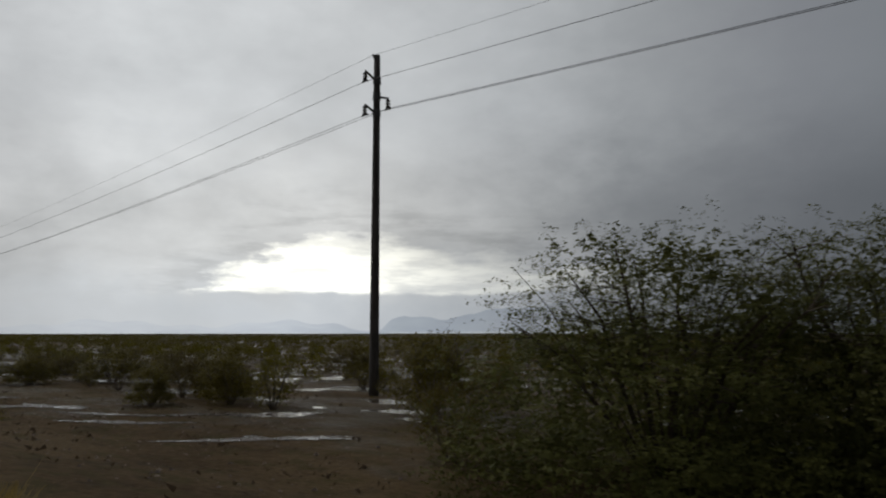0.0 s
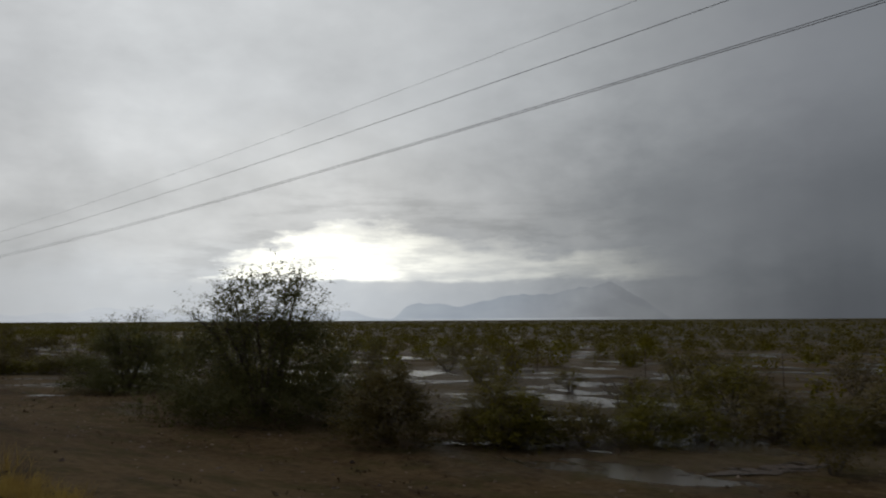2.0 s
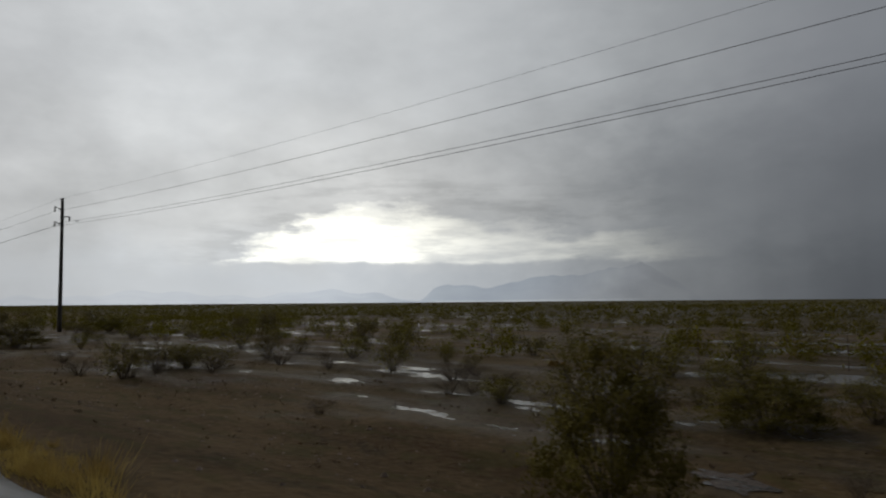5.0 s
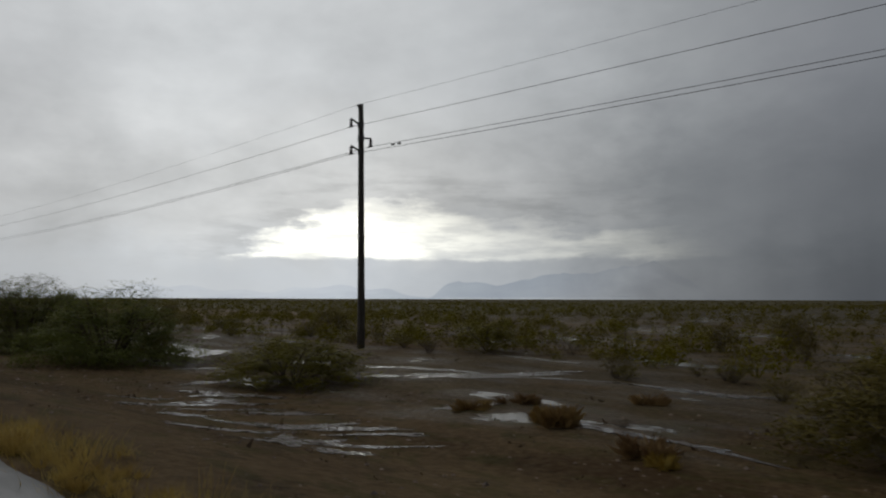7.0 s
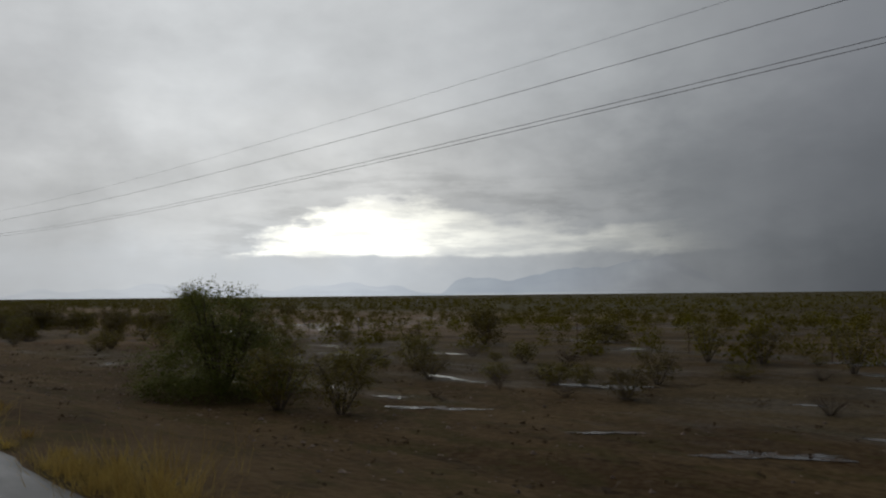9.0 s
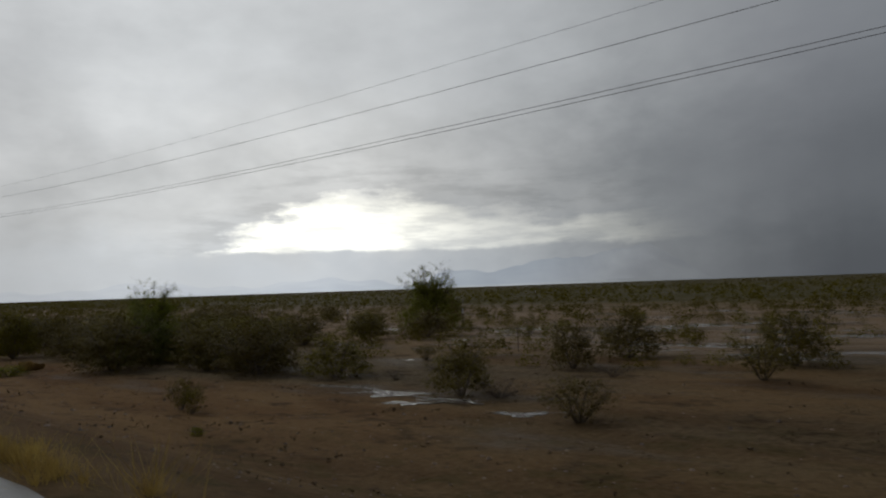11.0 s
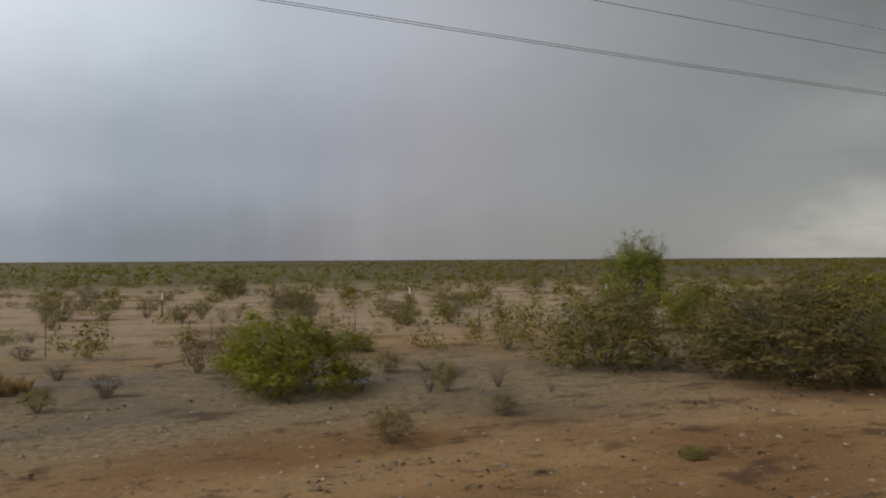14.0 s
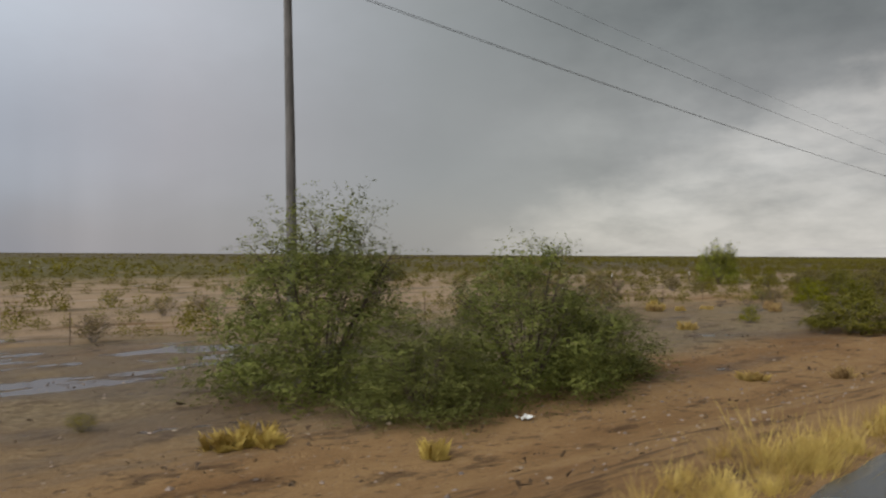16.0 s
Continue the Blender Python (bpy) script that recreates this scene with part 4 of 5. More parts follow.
creosote(-299.6, 24.0, 2.2, 1.5)
creosote(-303.9, 26.4, 2.2, 1.8)
creosote(-307.4, 23.3, 2.6, 1.8)
creosote(-309.0, 25.1, 0.7, 1.0)
creosote(-310.5, 24.1, 1.8, 1.6)
creosote(-317.8, 35.3, 1.7, 1.0)
creosote(-320.1, 34.8, 1.4, 1.1)
creosote(-320.5, 41.8, 1.2, 0.9)
creosote(-325.7, 25.6, 1.5, 1.1)
creosote(-329.2, 13.2, 0.7, 0.4)
dry_shrub(-29.6, 13.2, 1.5, 0.8)
dry_shrub(-48.5, 16.9, 2.4, 1.2)
dry_shrub(-57.1, 4.3, 1.1, 0.3)
dry_shrub(-66.8, 10.6, 3.1, 0.9)
dry_shrub(-73.2, 13.0, 2.9, 1.2)
dry_shrub(-77.3, 14.9, 5.5, 1.1)
dry_shrub(-85.4, 10.9, 0.5, 0.4)
dry_shrub(-86.4, 20.3, 1.4, 0.9)
dry_shrub(-90.8, 10.0, 1.2, 0.5)
dry_shrub(-95.2, 17.4, 1.7, 0.8)
dry_shrub(-99.0, 12.4, 1.1, 0.4)
dry_shrub(-100.1, 12.0, 1.0, 0.4)
dry_shrub(-100.7, 9.6, 1.3, 0.6)
dry_shrub(-101.0, 11.4, 1.3, 0.6)
dry_shrub(-101.7, 9.5, 0.7, 0.5)
dry_shrub(-101.9, 18.2, 1.5, 0.9)
dry_shrub(-106.2, 12.9, 1.5, 0.7)
dry_shrub(-110.6, 13.7, 1.6, 0.8)
dry_shrub(-142.6, 19.9, 0.9, 0.4)
dry_shrub(-143.8, 18.8, 0.7, 0.4)
dry_shrub(-145.0, 20.3, 0.8, 0.4)
dry_shrub(-146.8, 21.8, 0.6, 0.4)
dry_shrub(-146.8, 11.3, 0.5, 0.2)
dry_shrub(-192.8, 11.0, 0.3, 0.2)
dry_shrub(-193.3, 13.5, 0.7, 0.6)
dry_shrub(-193.3, 11.3, 0.5, 0.3)
dry_shrub(-193.9, 16.0, 1.4, 0.5)
dry_shrub(-195.5, 19.5, 1.5, 0.5)
dry_shrub(-196.4, 20.9, 1.4, 0.6)
dry_shrub(-235.1, 19.2, 1.6, 0.5)
dry_shrub(-235.6, 14.4, 2.5, 0.6)
dry_shrub(-241.2, 16.0, 1.1, 0.3)
dry_shrub(-241.9, 18.5, 1.5, 0.3)
dry_shrub(-241.9, 16.5, 0.9, 0.4)
dry_shrub(-265.0, 14.2, 2.4, 0.9)
dry_shrub(-270.2, 15.4, 2.6, 1.0)
dry_shrub(-270.8, 16.8, 1.9, 1.3)
dry_shrub(-280.6, 14.2, 0.3, 0.3)
dry_shrub(-281.4, 15.3, 0.7, 0.7)
dry_shrub(-282.0, 18.6, 1.3, 0.4)
dry_shrub(-283.2, 15.0, 0.6, 0.7)
dry_shrub(-285.2, 39.1, 1.1, 0.9)
dry_shrub(-286.2, 36.2, 1.3, 1.0)
dry_shrub(-291.2, 20.2, 1.1, 0.6)
dry_shrub(-293.1, 20.9, 1.2, 0.6)
dry_shrub(-293.5, 30.9, 0.8, 0.6)
dry_shrub(-296.6, 14.3, 0.7, 0.5)
dry_shrub(-304.1, 18.0, 0.5, 0.3)
grass_tuft(-145.1, 9.2, 0.9, 0.3)
grass_tuft(-147.9, 14.4, 0.6, 0.3)
grass_tuft(-147.9, 10.9, 0.9, 0.4)
grass_tuft(-148.4, 11.2, 0.3, 0.2)
grass_tuft(-149.9, 12.3, 0.4, 0.2)
grass_tuft(-150.3, 11.3, 0.4, 0.1)
grass_tuft(-258.6, 10.4, 1.1, 0.4)
grass_tuft(-259.2, 10.9, 0.8, 0.3)
grass_tuft(-260.6, 10.9, 1.0, 0.3)
grass_tuft(-288.1, 7.6, 0.7, 0.4)
grass_tuft(-289.2, 8.5, 0.7, 0.3)
grass_tuft(-292.0, 18.6, 1.0, 0.5)
grass_tuft(-293.7, 17.7, 0.7, 0.4)
grass_tuft(-295.5, 20.6, 0.8, 0.4)
grass_tuft(-297.4, 20.8, 0.8, 0.4)
grass_tuft(-298.8, 21.6, 1.3, 0.6)
grass_tuft(-305.4, 15.7, 0.5, 0.4)
grass_tuft(-305.8, 15.6, 0.7, 0.4)
grass_tuft(-313.7, 6.9, 0.2, 0.1)
grass_tuft(-315.3, 8.4, 0.6, 0.2)
grass_tuft(-325.7, 8.2, 0.3, 0.3)
grass_tuft(-327.5, 10.6, 1.1, 0.4)


# ---- plants on the stretches between, and the far scrub ----
def scrub_form(seed, leaves, size):
    """One far bush in a unit of one across and one high: leaves in rounded lobes over a few stems."""
    rng = np.random.default_rng(seed)
    rings = ((3, 0.24, 0.22, 0.22, 1.0), (2, 0.1, 0.55, 0.22, 0.6)) if leaves < 40 else ((6, 0.3, 0.17, 0.2, 1.0), (4, 0.19, 0.42, 0.2, 0.8), (2, 0.08, 0.68, 0.2, 0.35))
    c, d = lobes(rng, rings, 300, leaves, 0.05)
    v, f, soft = leaf_sprays(c, d, rng.uniform(0.6, 1.4, len(c)) * size, rng)
    stems = []
    for i in range(5 if leaves > 40 else 0):
        w = math.tau * i / 5 + rng.uniform(0, 1)
        stems.append(([(-0.012, 0, -0.05), (0.012, 0, -0.05), (math.cos(w) * 0.3, math.sin(w) * 0.3, 0.5)], [(0, 1, 2)], [(math.cos(w), math.sin(w), 0.2)] * 3))
    return gather((v, f, soft), *[tuple(np.array(q) for q in t) for t in stems])


def far_scrub(name, count, ybounds, xbounds, leaves, size, seed, label, mat=None, leaf=0.036, squat=(0.55, 1.0)):
    """Many bushes too far off to count."""
    rng = np.random.default_rng(seed)
    y = rng.uniform(ybounds[0] ** 0.5, ybounds[1] ** 0.5, count) ** 2
    half = (xbounds[1] - xbounds[0]) / 2
    x = rng.uniform(-1, 1, count) * half + sum(xbounds) / 2
    patchy = np.sin(x * 0.05 + np.sin(y * 0.11) * 2) * np.sin(y * 0.09 + x * 0.02) + rng.normal(size=count) * 0.5
    keep = patchy > -0.45
    x, y = x[keep], y[keep]
    z = land(x, y)
    w = rng.uniform(0.4, 1.25, len(x)) * size
    h = w * rng.uniform(*squat, len(x))
    turn = rng.uniform(0, math.tau, len(x))
    which = rng.integers(0, 5, len(x))
    verts, faces, soft, n = [], [], [], 0
    for k in range(5):
        v, f, nv = scrub_form(seed * 10 + k, leaves, leaf)
        m = which == k
        cs, sn = np.cos(turn[m])[:, None], np.sin(turn[m])[:, None]
        px = x[m][:, None] + (v[:, 0] * cs - v[:, 1] * sn) * w[m][:, None]
        py = y[m][:, None] + (v[:, 0] * sn + v[:, 1] * cs) * w[m][:, None]
        pz = z[m][:, None] + v[:, 2] * h[m][:, None]
        p = np.stack([px, py, pz], -1)
        verts += p.reshape(-1, 3).tolist()
        faces += (f[None] + (n + np.arange(m.sum()) * len(v))[:, None, None]).reshape(-1, 3).tolist()
        turned = np.stack([nv[:, 0] * cs - nv[:, 1] * sn, nv[:, 0] * sn + nv[:, 1] * cs, np.repeat(nv[None, :, 2], m.sum(), 0)], -1)
        soft += turned.reshape(-1, 3).tolist()
        n = len(verts)
    ob = new(name, mesh_of(name, verts, faces, mat or FAR_LEAF, False, soft))
    tagged(ob, label, "scrub", kind="stuff")


far_scrub("creosote_scrub", 1500, (23, 58), (-470, 70), 200, 1.5, 3, "scattered olive creosote scrub on pale wet sand", None, 0.043)
far_scrub("flood_scrub", 1500, (22, 62), (-235, 60), 150, 1.7, 12, "dark olive creosote scrub crowding the flooded flat", None, 0.05, (0.45, 0.8))
far_scrub("mid_scrub", 5200, (50, 105), (-640, 140), 64, 1.7, 7, "thinning olive creosote scrub on the flat plain", None, 0.072, (0.45, 0.75))
far_scrub("distant_scrub", 20000, (95, 380), (-1400, 380), 16, 2.3, 4, "olive-green desert scrub across the plain", None, 0.145, (0.4, 0.7))
far_scrub("horizon_scrub", 20000, (360, 2200), (-4200, 1800), 5, 2.8, 5, "dark green belt of far desert scrub", None, 0.36, (0.35, 0.6))
far_scrub("dead_scrub", 3400, (11, 75), (-560, 100), 36, 0.6, 6, "low dark dead brush strewn over the sand", DRY_LEAF, 0.05, (0.3, 0.55))


far_scrub("debris_brush", 3600, (14, 62), (-352, -240), 30, 0.55, 15, "low heaps of dark flood debris and dead twigs on sand", DRY_LEAF, 0.05, (0.2, 0.4))
far_scrub("tan_scrub", 420, (20, 50), (-345, -235), 150, 1.2, 16, "small tan-olive bushes dotted over the washed sand", None, 0.045, (0.5, 0.8))


def roadside_extra():
    rng = random.Random(3)
    for a, b in ((-112, -138), (-202, -233), (-334, -365), (-398, -368), (-2, 40)):
        lo, hi = min(a, b), max(a, b)
        for _ in range(int((hi - lo) * 0.75)):
            x, y = rng.uniform(lo, hi), rng.uniform(9, 27)
            kind = rng.random()
            if kind < 0.62:
                w = rng.uniform(0.8, 2.4)
                creosote(x, y, w, w * rng.uniform(0.55, 0.95))
            elif kind < 0.9:
                w = rng.uniform(0.5, 1.5)
                dry_shrub(x, y, w, w * 0.5)
            else:
                grass_tuft(x, y, 0.6, 0.35)
    for lo, hi in ((-112, -40), (-202, -138)):
        for _ in range(int((hi - lo) * 0.55)):
            x, y = rng.uniform(lo, hi), rng.uniform(13, 25)
            w = rng.uniform(0.6, 1.5)
            if rng.random() < 0.5:
                creosote(x, y, w, w * rng.uniform(0.5, 0.8))
            else:
                dry_shrub(x, y, w, w * 0.45)
    for _ in range(30):
        x, y = rng.uniform(-128, -98), rng.uniform(8.5, 19)
        w = rng.uniform(0.7, 2.0)
        if rng.random() < 0.6:
            creosote(x, y, w, w * rng.uniform(0.5, 0.75))
        else:
            dry_shrub(x, y, w, w * 0.4)


roadside_extra()


def thickets():
    """Rows of low dense shrubs, and the closer scrub on the flooded flat."""
    rng = random.Random(23)
    for x0, y0, x1, y1, n, w, h in ((-48.2, 10.6, -42.2, 15.7, 8, 2.1, 1.15), (-77.0, 10.0, -71.9, 14.2, 8, 1.9, 1.05), (-23.0, 11.8, -21.2, 13.4, 2, 1.9, 1.6),
                                    (-60.5, 12.5, -56.0, 16.0, 5, 1.8, 1.0), (-101.5, 11.5, -97.0, 15.5, 5, 1.6, 0.8)):
        for i in range(n):
            q = (i + rng.uniform(-0.3, 0.3)) / max(1, n - 1)
            k = rng.uniform(0.75, 1.2)
            plant("full_creosote" if i % 3 == 0 else "far_full_creosote", (31, 32, 33), x0 + (x1 - x0) * q, y0 + (y1 - y0) * q + rng.uniform(-0.5, 0.5), w * k * 1.1, h * k)
    for _ in range(70):
        x, y = rng.uniform(-112, -4), rng.uniform(16, 34)
        w = rng.uniform(1.0, 2.2)
        creosote(x, y, w, w * rng.uniform(0.5, 0.8))


thickets()


def verge_grass():
    """The strip of straw-coloured grass along the edge of the asphalt, in clumps of their own height and shade."""
    rng = np.random.default_rng(8)
    count, blades = 5200, 60
    x = rng.uniform(-352, 12, count)
    y = ROAD_EDGE + 0.10 + np.abs(rng.normal(size=count)) * 0.30
    dense = np.sin(x * 0.8) + np.sin(x * 0.31 + 1) + rng.normal(size=count) * 0.8
    x, y = x[dense > -0.9], y[dense > -0.9]
    n = len(x)
    high = rng.gamma(6.0, 0.025, n) * (1 + 0.4 * np.sin(x * 1.3)) + 0.04
    wide = high * rng.uniform(0.8, 1.6, n)
    z = land(x, y)
    w = rng.uniform(0, math.tau, (n, blades))
    r = np.abs(rng.normal(size=(n, blades))) * wide[:, None] * 0.45
    base = np.stack([x[:, None] + np.cos(w) * r, y[:, None] + np.sin(w) * r, np.repeat(z[:, None], blades, 1)], -1)
    out = rng.uniform(0.1, 0.8, (n, blades)) * high[:, None]
    up = high[:, None] * rng.uniform(0.35, 1.0, (n, blades))
    bend = w + rng.normal(size=w.shape) * 0.7
    tip = base + np.stack([np.cos(bend) * out, np.sin(bend) * out, up], -1)
    side = np.stack([-np.sin(w), np.cos(w), np.zeros_like(w)], -1) * 0.0042
    v = np.stack([base - side, base + side, tip], 2).reshape(-1, 3)
    f = np.arange(len(v)).reshape(-1, 3)
    ob = new("verge_grass", mesh_of("verge_grass", v.tolist(), f.tolist(), STRAW))
    tagged(ob, "straw-yellow dry grass along the asphalt edge", "grass", kind="stuff")


verge_grass()


def gravel_and_litter():
    """Loose stones and clods on the shoulder and the plain."""
    rng = np.random.default_rng(9)
    n = 20000
    x = rng.uniform(-400, 20, n)
    y = 3.0 + rng.gamma(2.0, 4.0, n)
    s = np.minimum(rng.gamma(1.3, 0.011, n) + 0.008, 0.06)
    z = land(x, y) + s * 0.2
    octa = np.array([(1, 0, 0), (0, 1, 0), (-1, 0, 0), (0, -1, 0), (0, 0, 0.7), (0, 0, -0.7)], float)
    v = octa[None] * s[:, None, None] * rng.uniform(0.6, 1.4, (n, 6, 1))
    v = v + np.stack([x, y, z], -1)[:, None]
    tri = np.array([(0, 1, 4), (1, 2, 4), (2, 3, 4), (3, 0, 4)])
    f = (np.arange(n)[:, None, None] * 6 + tri[None]).reshape(-1, 3)
    ob = new("loose_stones", mesh_of("loose_stones", v.reshape(-1, 3).tolist(), f.tolist(), STONE))
    tagged(ob, "loose wet stones and clods scattered over sand", "stones", kind="stuff")


gravel_and_litter()


def pale_stones():
    """Pale pebbles and cobbles that the rain has washed clean, along the shoulder."""
    rng = np.random.default_rng(29)
    n = 1500
    x = rng.uniform(-345, -222, n)
    y = 4.0 + rng.gamma(2.0, 3.2, n)
    s = np.minimum(rng.gamma(2.0, 0.008, n) + 0.010, 0.07)
    w = rng.uniform(0, math.tau, (n, 1)) + np.arange(6) * math.tau / 6
    ring = np.stack([np.cos(w), np.sin(w), np.zeros((n, 6))], -1) * rng.uniform(0.7, 1.25, (n, 6, 1)) * np.array([1.2, 0.9, 1.0])
    cap = ring * 0.55 + np.array([0, 0, 0.55]) * rng.uniform(0.7, 1.2, (n, 6, 1))
    v = np.concatenate([ring, cap], 1) * s[:, None, None] + np.stack([x, y, land(x, y) - 0.004], -1)[:, None]
    side = [(k, (k + 1) % 6, 6 + (k + 1) % 6, 6 + k) for k in range(6)]
    f = [tuple(i * 12 + k for k in q) for i in range(n) for q in side + [(6, 7, 8, 9, 10, 11)]]
    ob = new("pale_stones", mesh_of("pale_stones", v.reshape(-1, 3).tolist(), f, PEBBLE))
    tagged(ob, "washed pale pebbles and cobbles on the sandy shoulder", "stones", kind="stuff")


pale_stones()


def brush_litter():
    """Dead sprigs, clods and dry leaves that lie about on the soil."""
    rng = np.random.default_rng(19)
    n = 15000
    x = rng.uniform(-360, 10, n)
    y = 3.2 + rng.gamma(2.2, 3.6, n)
    clump = np.sin(x * 0.9 + np.sin(y * 0.8) * 2) + np.sin(y * 1.3 + x * 0.3) + rng.normal(size=n) * 0.7
    x, y = x[clump > -0.2], y[clump > -0.2]
    n, k = len(x), 5
    c = np.stack([x, y, land(x, y) + 0.015], -1)
    size = np.minimum(rng.gamma(1.5, 0.028, n) + 0.015, 0.14)
    p = np.repeat(c, k, 0) + rng.normal(size=(n * k, 3)) * np.repeat(size, k)[:, None] * np.array([0.9, 0.9, 0.22])
    v, f, nv = leaf_sprays(p, np.tile((0.0, 0.0, 1.0), (n * k, 1)), np.repeat(size, k) * rng.uniform(0.3, 0.7, n * k), rng, 1.6)
    ob = new("brush_litter", mesh_of("brush_litter", v.tolist(), f.tolist(), DRY_LEAF))
    tagged(ob, "dark dead sprigs and clods scattered on wet soil", "litter", kind="stuff")


brush_litter()


# ---- rain puddles ----
def puddle_material():
    m, tree, bsdf = material("muddy_rain_water", 0.05)
    p = node(tree, "ShaderNodeNewGeometry").outputs["Position"]
    g = grain(tree, scaled(tree, p, 0.6, 1.0, 1.0), 6.5, 6.0, 0.7)
    mud = span(tree, g, 0.46, 0.52)
    tree.links.new(blend(tree, mud, (.03, .021, .015), blend(tree, grain(tree, p, 18.0), (.045, .030, .020), (.10, .070, .047))), bsdf.inputs["Base Color"])
    tree.links.new(calc(tree, "ADD", 0.04, calc(tree, "MULTIPLY", mud, 0.40)), bsdf.inputs["Roughness"])
    tree.links.new(calc(tree, "SUBTRACT", 0.5, calc(tree, "MULTIPLY", mud, 0.12)), bsdf.inputs["Specular IOR Level"])
    bsdf.inputs["IOR"].default_value = 1.33
    relief(tree, bsdf, calc(tree, "MULTIPLY", grain(tree, p, 16.0, 4.0), calc(tree, "ADD", 0.12, mud)), 0.5, 0.03)
    return m


RAIN_WATER = puddle_material()
puddle_rng = random.Random(17)


def puddle(x, y, long, wide, turn):
    """A shallow ragged pool that lies on the soil."""
    r = radians(turn)
    long, wide = long * 0.9, wide * 0.56
    a, b, c = puddle_rng.uniform(0, 6), puddle_rng.uniform(0, 6), puddle_rng.uniform(0, 6)
    n, rings = 64, 4
    verts, faces = [], []
    for k in range(rings + 1):
        for i in range(n):
            w = math.tau * i / n
            q = (k / rings) * (1 + 0.30 * math.sin(2 * w + a) + 0.25 * math.sin(5 * w + b) + 0.2 * math.sin(9 * w + c) + 0.12 * math.sin(17 * w + a))
            u, v = math.cos(w) * q * long / 2, math.sin(w) * q * wide / 2 + 0.22 * wide * math.sin(u_bend(w, a)) * q
            px, py = u * math.cos(r) - v * math.sin(r), u * math.sin(r) + v * math.cos(r)
            verts.append((px, py, float(land(x + px, y + py)) - float(land(x, y)) + 0.014))
    for k in range(rings):
        for i in range(n):
            j = (i + 1) % n
            faces.append((k * n + i, (k + 1) * n + i, (k + 1) * n + j, k * n + j))
    ob = new("puddle", mesh_of("puddle", verts, faces, RAIN_WATER, True))
    ob.location = (x, y, float(land(x, y)))
    tagged(ob, "shallow rain puddle mirroring the grey sky on mud", "puddle", kind="structure")


def u_bend(w, a):
    return 3 * math.cos(w) + a


puddle(-19.2, 8.8, 3.2, 1.2, 42)
puddle(-13.8, 9.4, 3.3, 1.2, 42)
puddle(-17.7, 12.3, 3.6, 1.7, 42)
puddle(-24.9, 8.7, 2.9, 1.7, 42)
puddle(-20.7, 10.0, 4.3, 0.8, 42)
puddle(-27.1, 15.0, 2.3, 1.8, 43)
puddle(-55.2, 35.8, 5.7, 1.8, 47)
puddle(-29.4, 8.3, 2.5, 1.1, 42)
puddle(-36.7, 25.0, 4.9, 1.8, 43)
puddle(-65.1, 39.9, 8.9, 1.8, 45)
puddle(-56.4, 22.2, 7.3, 1.8, 43)
puddle(-43.1, 11.8, 2.0, 1.0, 43)
puddle(-54.7, 24.3, 5.9, 1.8, 39)
puddle(-47.7, 10.7, 1.7, 0.9, 41)
puddle(-68.1, 10.0, 3.1, 1.8, 38)
puddle(-63.7, 8.3, 1.6, 0.5, 39)
puddle(-83.5, 23.7, 8.0, 1.8, 39)
puddle(-79.6, 11.4, 3.0, 1.8, 40)
puddle(-71.6, 10.4, 2.0, 1.0, 41)
puddle(-66.3, 7.4, 0.7, 0.5, 45)
puddle(-82.2, 12.2, 4.0, 1.8, 36)
puddle(-83.7, 25.8, 4.4, 1.8, 31)
puddle(-90.4, 11.1, 1.1, 0.8, 35)
puddle(-92.8, 11.8, 1.3, 1.1, 37)
puddle(-86.3, 11.4, 2.0, 1.1, 39)
puddle(-90.5, 23.0, 3.0, 1.8, 34)
puddle(-96.5, 7.4, 1.7, 0.4, 125)
puddle(-103.2, 9.4, 1.0, 1.5, 39)
puddle(-98.0, 10.6, 2.0, 1.2, 40)
puddle(-107.7, 22.6, 2.3, 1.3, 35)
puddle(-103.3, 34.0, 5.6, 1.8, 33)
puddle(-149.9, 6.3, 1.3, 1.1, 102)
puddle(-150.6, 11.4, 1.4, 0.8, 44)
puddle(-154.5, 16.2, 7.1, 1.8, 47)
puddle(-158.7, 10.2, 2.0, 1.8, 47)
puddle(-162.4, 11.1, 1.6, 1.0, 51)
puddle(-155.2, 6.8, 1.8, 1.2, 79)
puddle(-156.6, 6.8, 1.2, 0.6, 64)
puddle(-169.7, 10.1, 1.2, 1.0, 45)
puddle(-187.9, 25.9, 4.7, 1.8, 43)
puddle(-192.3, 10.3, 1.6, 0.8, 42)
puddle(-188.3, 10.4, 1.1, 0.4, 44)
puddle(-185.7, 10.6, 1.7, 0.8, 44)
puddle(-181.2, 10.5, 1.8, 0.6, 44)
puddle(-191.6, 15.6, 2.6, 1.0, 42)
puddle(-194.0, 10.6, 1.2, 0.5, 40)
puddle(-237.3, 12.8, 1.7, 0.7, 25)
puddle(-240.5, 13.6, 1.2, 0.4, 24)
puddle(-233.7, 12.8, 1.8, 0.7, 27)
puddle(-275.8, 16.7, 1.0, 0.5, -17)
puddle(-314.9, 11.8, 0.8, 0.4, -39)
puddle(-239.0, 14.0, 3.4, 1.1, 5)
puddle(-241.6, 14.3, 2.4, 0.9, 4)
puddle(-236.6, 13.6, 2.6, 1.1, 10)
for x, y in ((-158.6, 15.9), (-156.0, 16.3), (-153.2, 16.5), (-150.4, 16.9), (-147.6, 17.2)):
    puddle(x, y, 3.1, 0.7, 6)
puddle(-147.2, 10.9, 2.4, 0.6, -4)
puddle(-145.2, 10.6, 2.2, 0.6, -8)
wash_rng = random.Random(41)
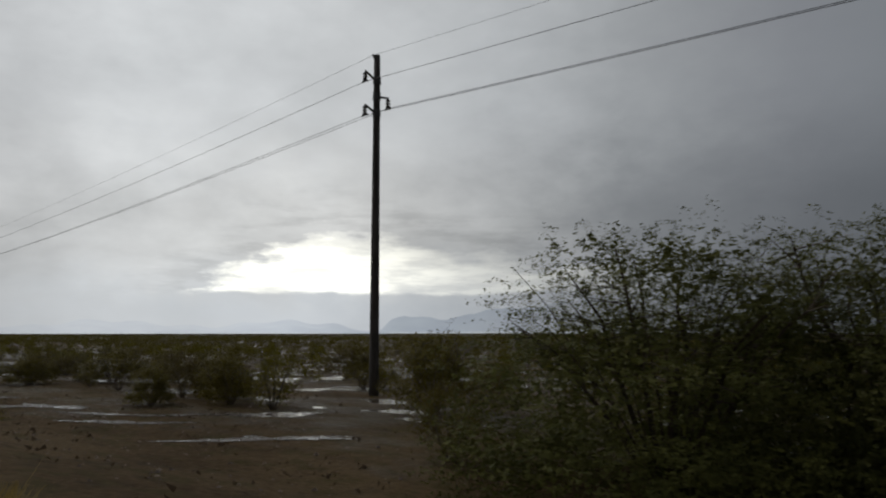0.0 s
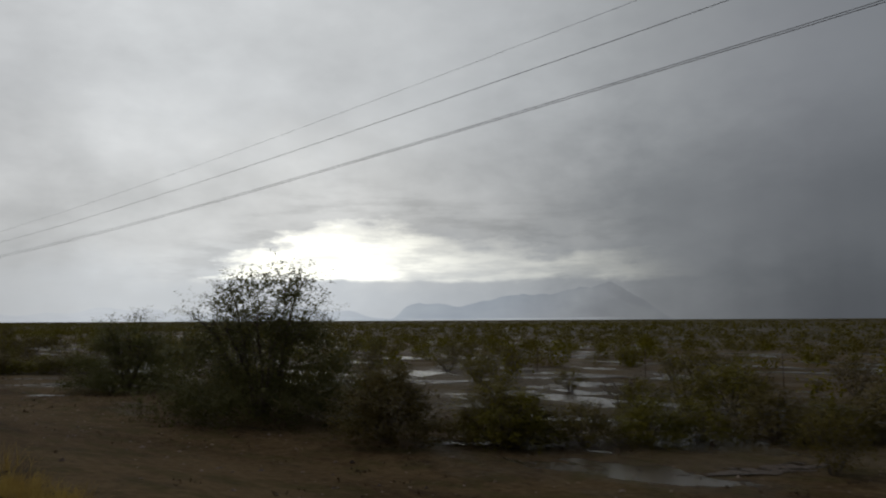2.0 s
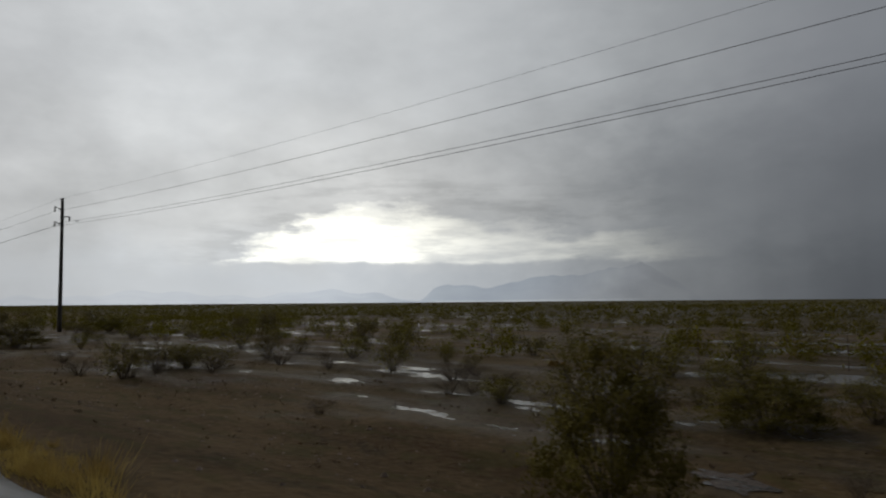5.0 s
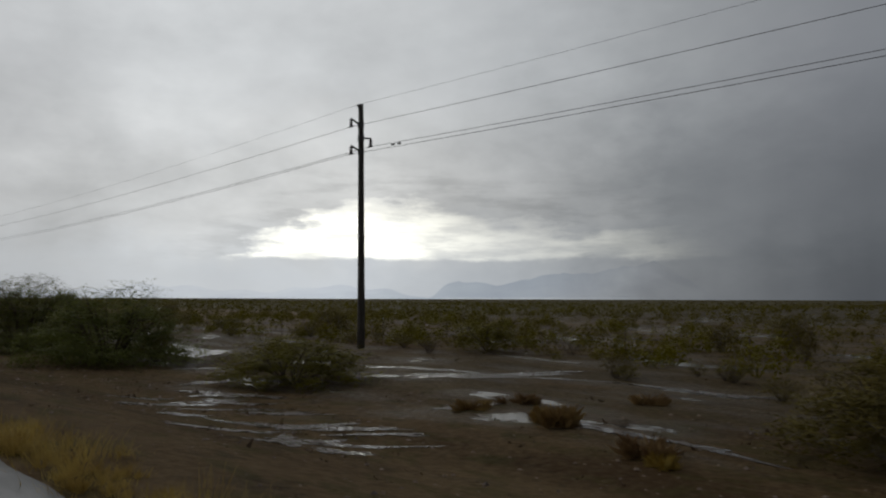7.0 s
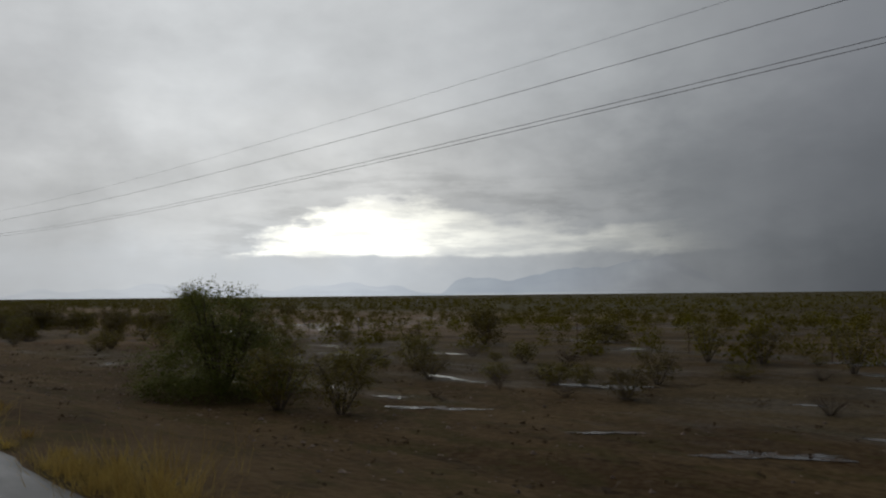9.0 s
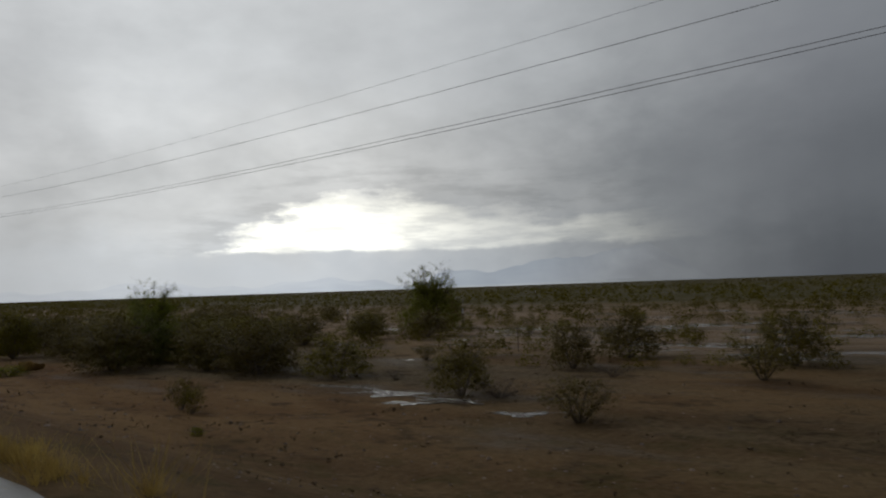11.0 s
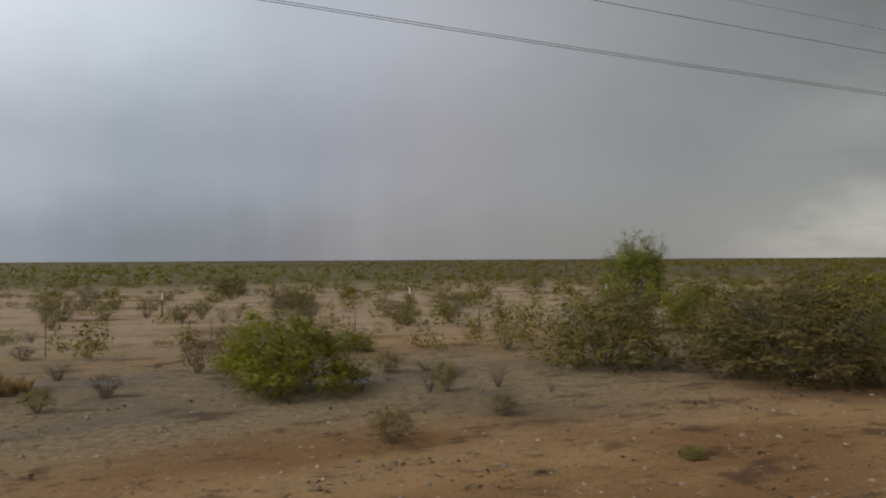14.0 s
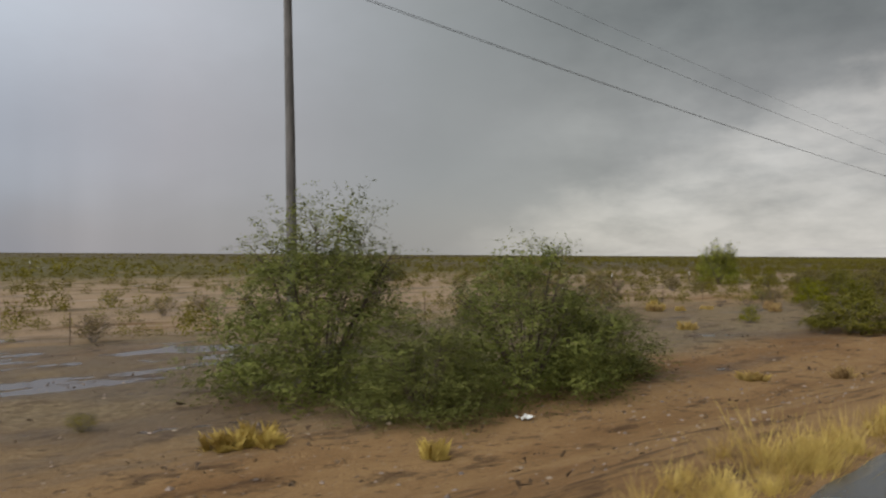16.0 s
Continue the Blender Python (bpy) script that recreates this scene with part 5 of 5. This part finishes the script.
for _ in range(18):
    puddle(wash_rng.uniform(-156.5, -148.5), wash_rng.uniform(5.6, 9.2), wash_rng.uniform(0.9, 2.4), wash_rng.uniform(0.4, 0.8), wash_rng.uniform(38, 52))


# ---- ranch fence behind the poles ----
def wire_fence():
    root = new("wire_fence")
    root.location = (-170, 25.2, 0)
    post = None
    for i in range(92):
        x = -400 + 4.9 * i
        z = float(land(x, 25.2))
        if post is None:
            v, f = join([tube([(0, 0, -0.2), (0, 0, 1.12)], [0.018, 0.015], 4), tube([(0, 0.014, 0.05), (0, 0.014, 1.05)], [0.009, 0.009], 4)])
            post = mesh_of("post", v, f, RUST)
            v, f = tube([(0, 0, 1.12), (0, 0, 1.26)], [0.018, 0.016], 4)
            tip = mesh_of("post_tip", v, f, WHITE_PAINT)
        ob = part("post", post, root)
        ob.location = (x + 170, 0.06 * math.sin(i * 2.3), z)
        if i % 9 == 2:
            part("post_tip", tip, ob, "white-painted post tip")
    for h in (0.35, 0.68, 1.0):
        path = [(-400 + 4.9 * i + 170, 0.03, float(land(-400 + 4.9 * i, 25.2)) + h) for i in range(92)]
        v, f = tube(path, [0.0035] * len(path), 3)
        part("strand", mesh_of("strand", v, f, RUST), root)
    tagged(root, "low rusty wire fence on thin steel posts", "fence")


wire_fence()


def marker_post(x, y, high):
    root = new("marker_post")
    root.location = (x, y, float(land(x, y)))
    v, f = tube([(0, 0, -0.1), (0, 0, high * 0.72)], [0.045, 0.045], 6)
    part("stake", mesh_of("stake", v, f, RUST), root)
    v, f = tube([(0, 0, high * 0.72), (0, 0, high)], [0.036, 0.034], 6)
    part("cap", mesh_of("cap", v, f, WHITE_PAINT), root)
    tagged(root, "slim marker post with a white top in scrub", "post", "white marker posts")


def litter(x, y):
    """A crumpled scrap of white plastic."""
    rng = np.random.default_rng(77)
    n = 7
    g = np.linspace(-1, 1, n)
    verts = [(0.16 * a + rng.normal() * 0.012, 0.10 * b + rng.normal() * 0.012, 0.03 + abs(rng.normal()) * 0.03) for a in g for b in g]
    faces = [(i * n + j, (i + 1) * n + j, (i + 1) * n + j + 1, i * n + j + 1) for i in range(n - 1) for j in range(n - 1)]
    ob = new("litter", mesh_of("litter", verts, faces, WHITE_PAINT))
    ob.location = (x, y, float(land(x, y)) + 0.0)
    ob.modifiers.new("thickness", "SOLIDIFY").thickness = 0.004
    tagged(ob, "crumpled white plastic scrap under a mesquite", "litter")


litter(-322.7, 9.0)


def blue_tarp(x, y):
    """A bundle of blue sheeting, slumped and creased, half among the grass."""
    bm = bmesh.new()
    bmesh.ops.create_icosphere(bm, subdivisions=4, radius=1.0)
    for v in bm.verts:
        d = v.co.normalized()
        fold = 0.10 * noise.noise(d * 2.3) + 0.05 * abs(noise.noise(d * 6.0)) + 0.03 * math.sin(9 * math.atan2(d.y, d.x) + 4 * d.z)
        flat = max(d.z, -0.25) * 0.38
        v.co = Vector((d.x * 0.46 * (1 + fold), d.y * 0.30 * (1 + fold), 0.8 * flat * (1 + 2.0 * fold)))
    me = bpy.data.meshes.new("blue_tarp")
    bm.to_mesh(me)
    bm.free()
    me.materials.append(TARP)
    ob = new("blue_tarp", me)
    ob.location = (x, y, float(land(x, y)) + 0.08)
    ob.rotation_euler = (0, 0, radians(-20))
    tagged(ob, "faded blue plastic sheeting heaped among dry grass", "tarp")


blue_tarp(-259.6, 9.0)


def rock(x, y, size, seed):
    rng = np.random.default_rng(seed)
    bm = bmesh.new()
    bmesh.ops.create_icosphere(bm, subdivisions=2, radius=size)
    for v in bm.verts:
        v.co *= 1 + 0.22 * noise.noise(v.co * (2.2 / size) + Vector((seed, 0, 0)))
        v.co.z *= 0.62
    me = bpy.data.meshes.new("rock")
    bm.to_mesh(me)
    bm.free()
    me.materials.append(PALE_STONE)
    ob = new("rock", me)
    ob.location = (x, y, float(land(x, y)) + size * 0.25)
    ob.rotation_euler = (0, 0, rng.uniform(0, 6))
    tagged(ob, "pale tan rounded rock at the foot of bushes", "rock", "row of pale rocks")


for i in range(11):
    rock(-258.4 + 0.16 * i + 0.05 * math.sin(i * 5), 12.5 - 0.05 * i + 0.09 * math.sin(i * 3), 0.07 + 0.025 * math.sin(i * 1.7), i)

marker_post(-261.0, 41.5, 1.3)
marker_post(-309.6, 118.0, 1.9)
marker_post(-275.0, 41.5, 1.3)
marker_post(-289.0, 41.5, 1.3)
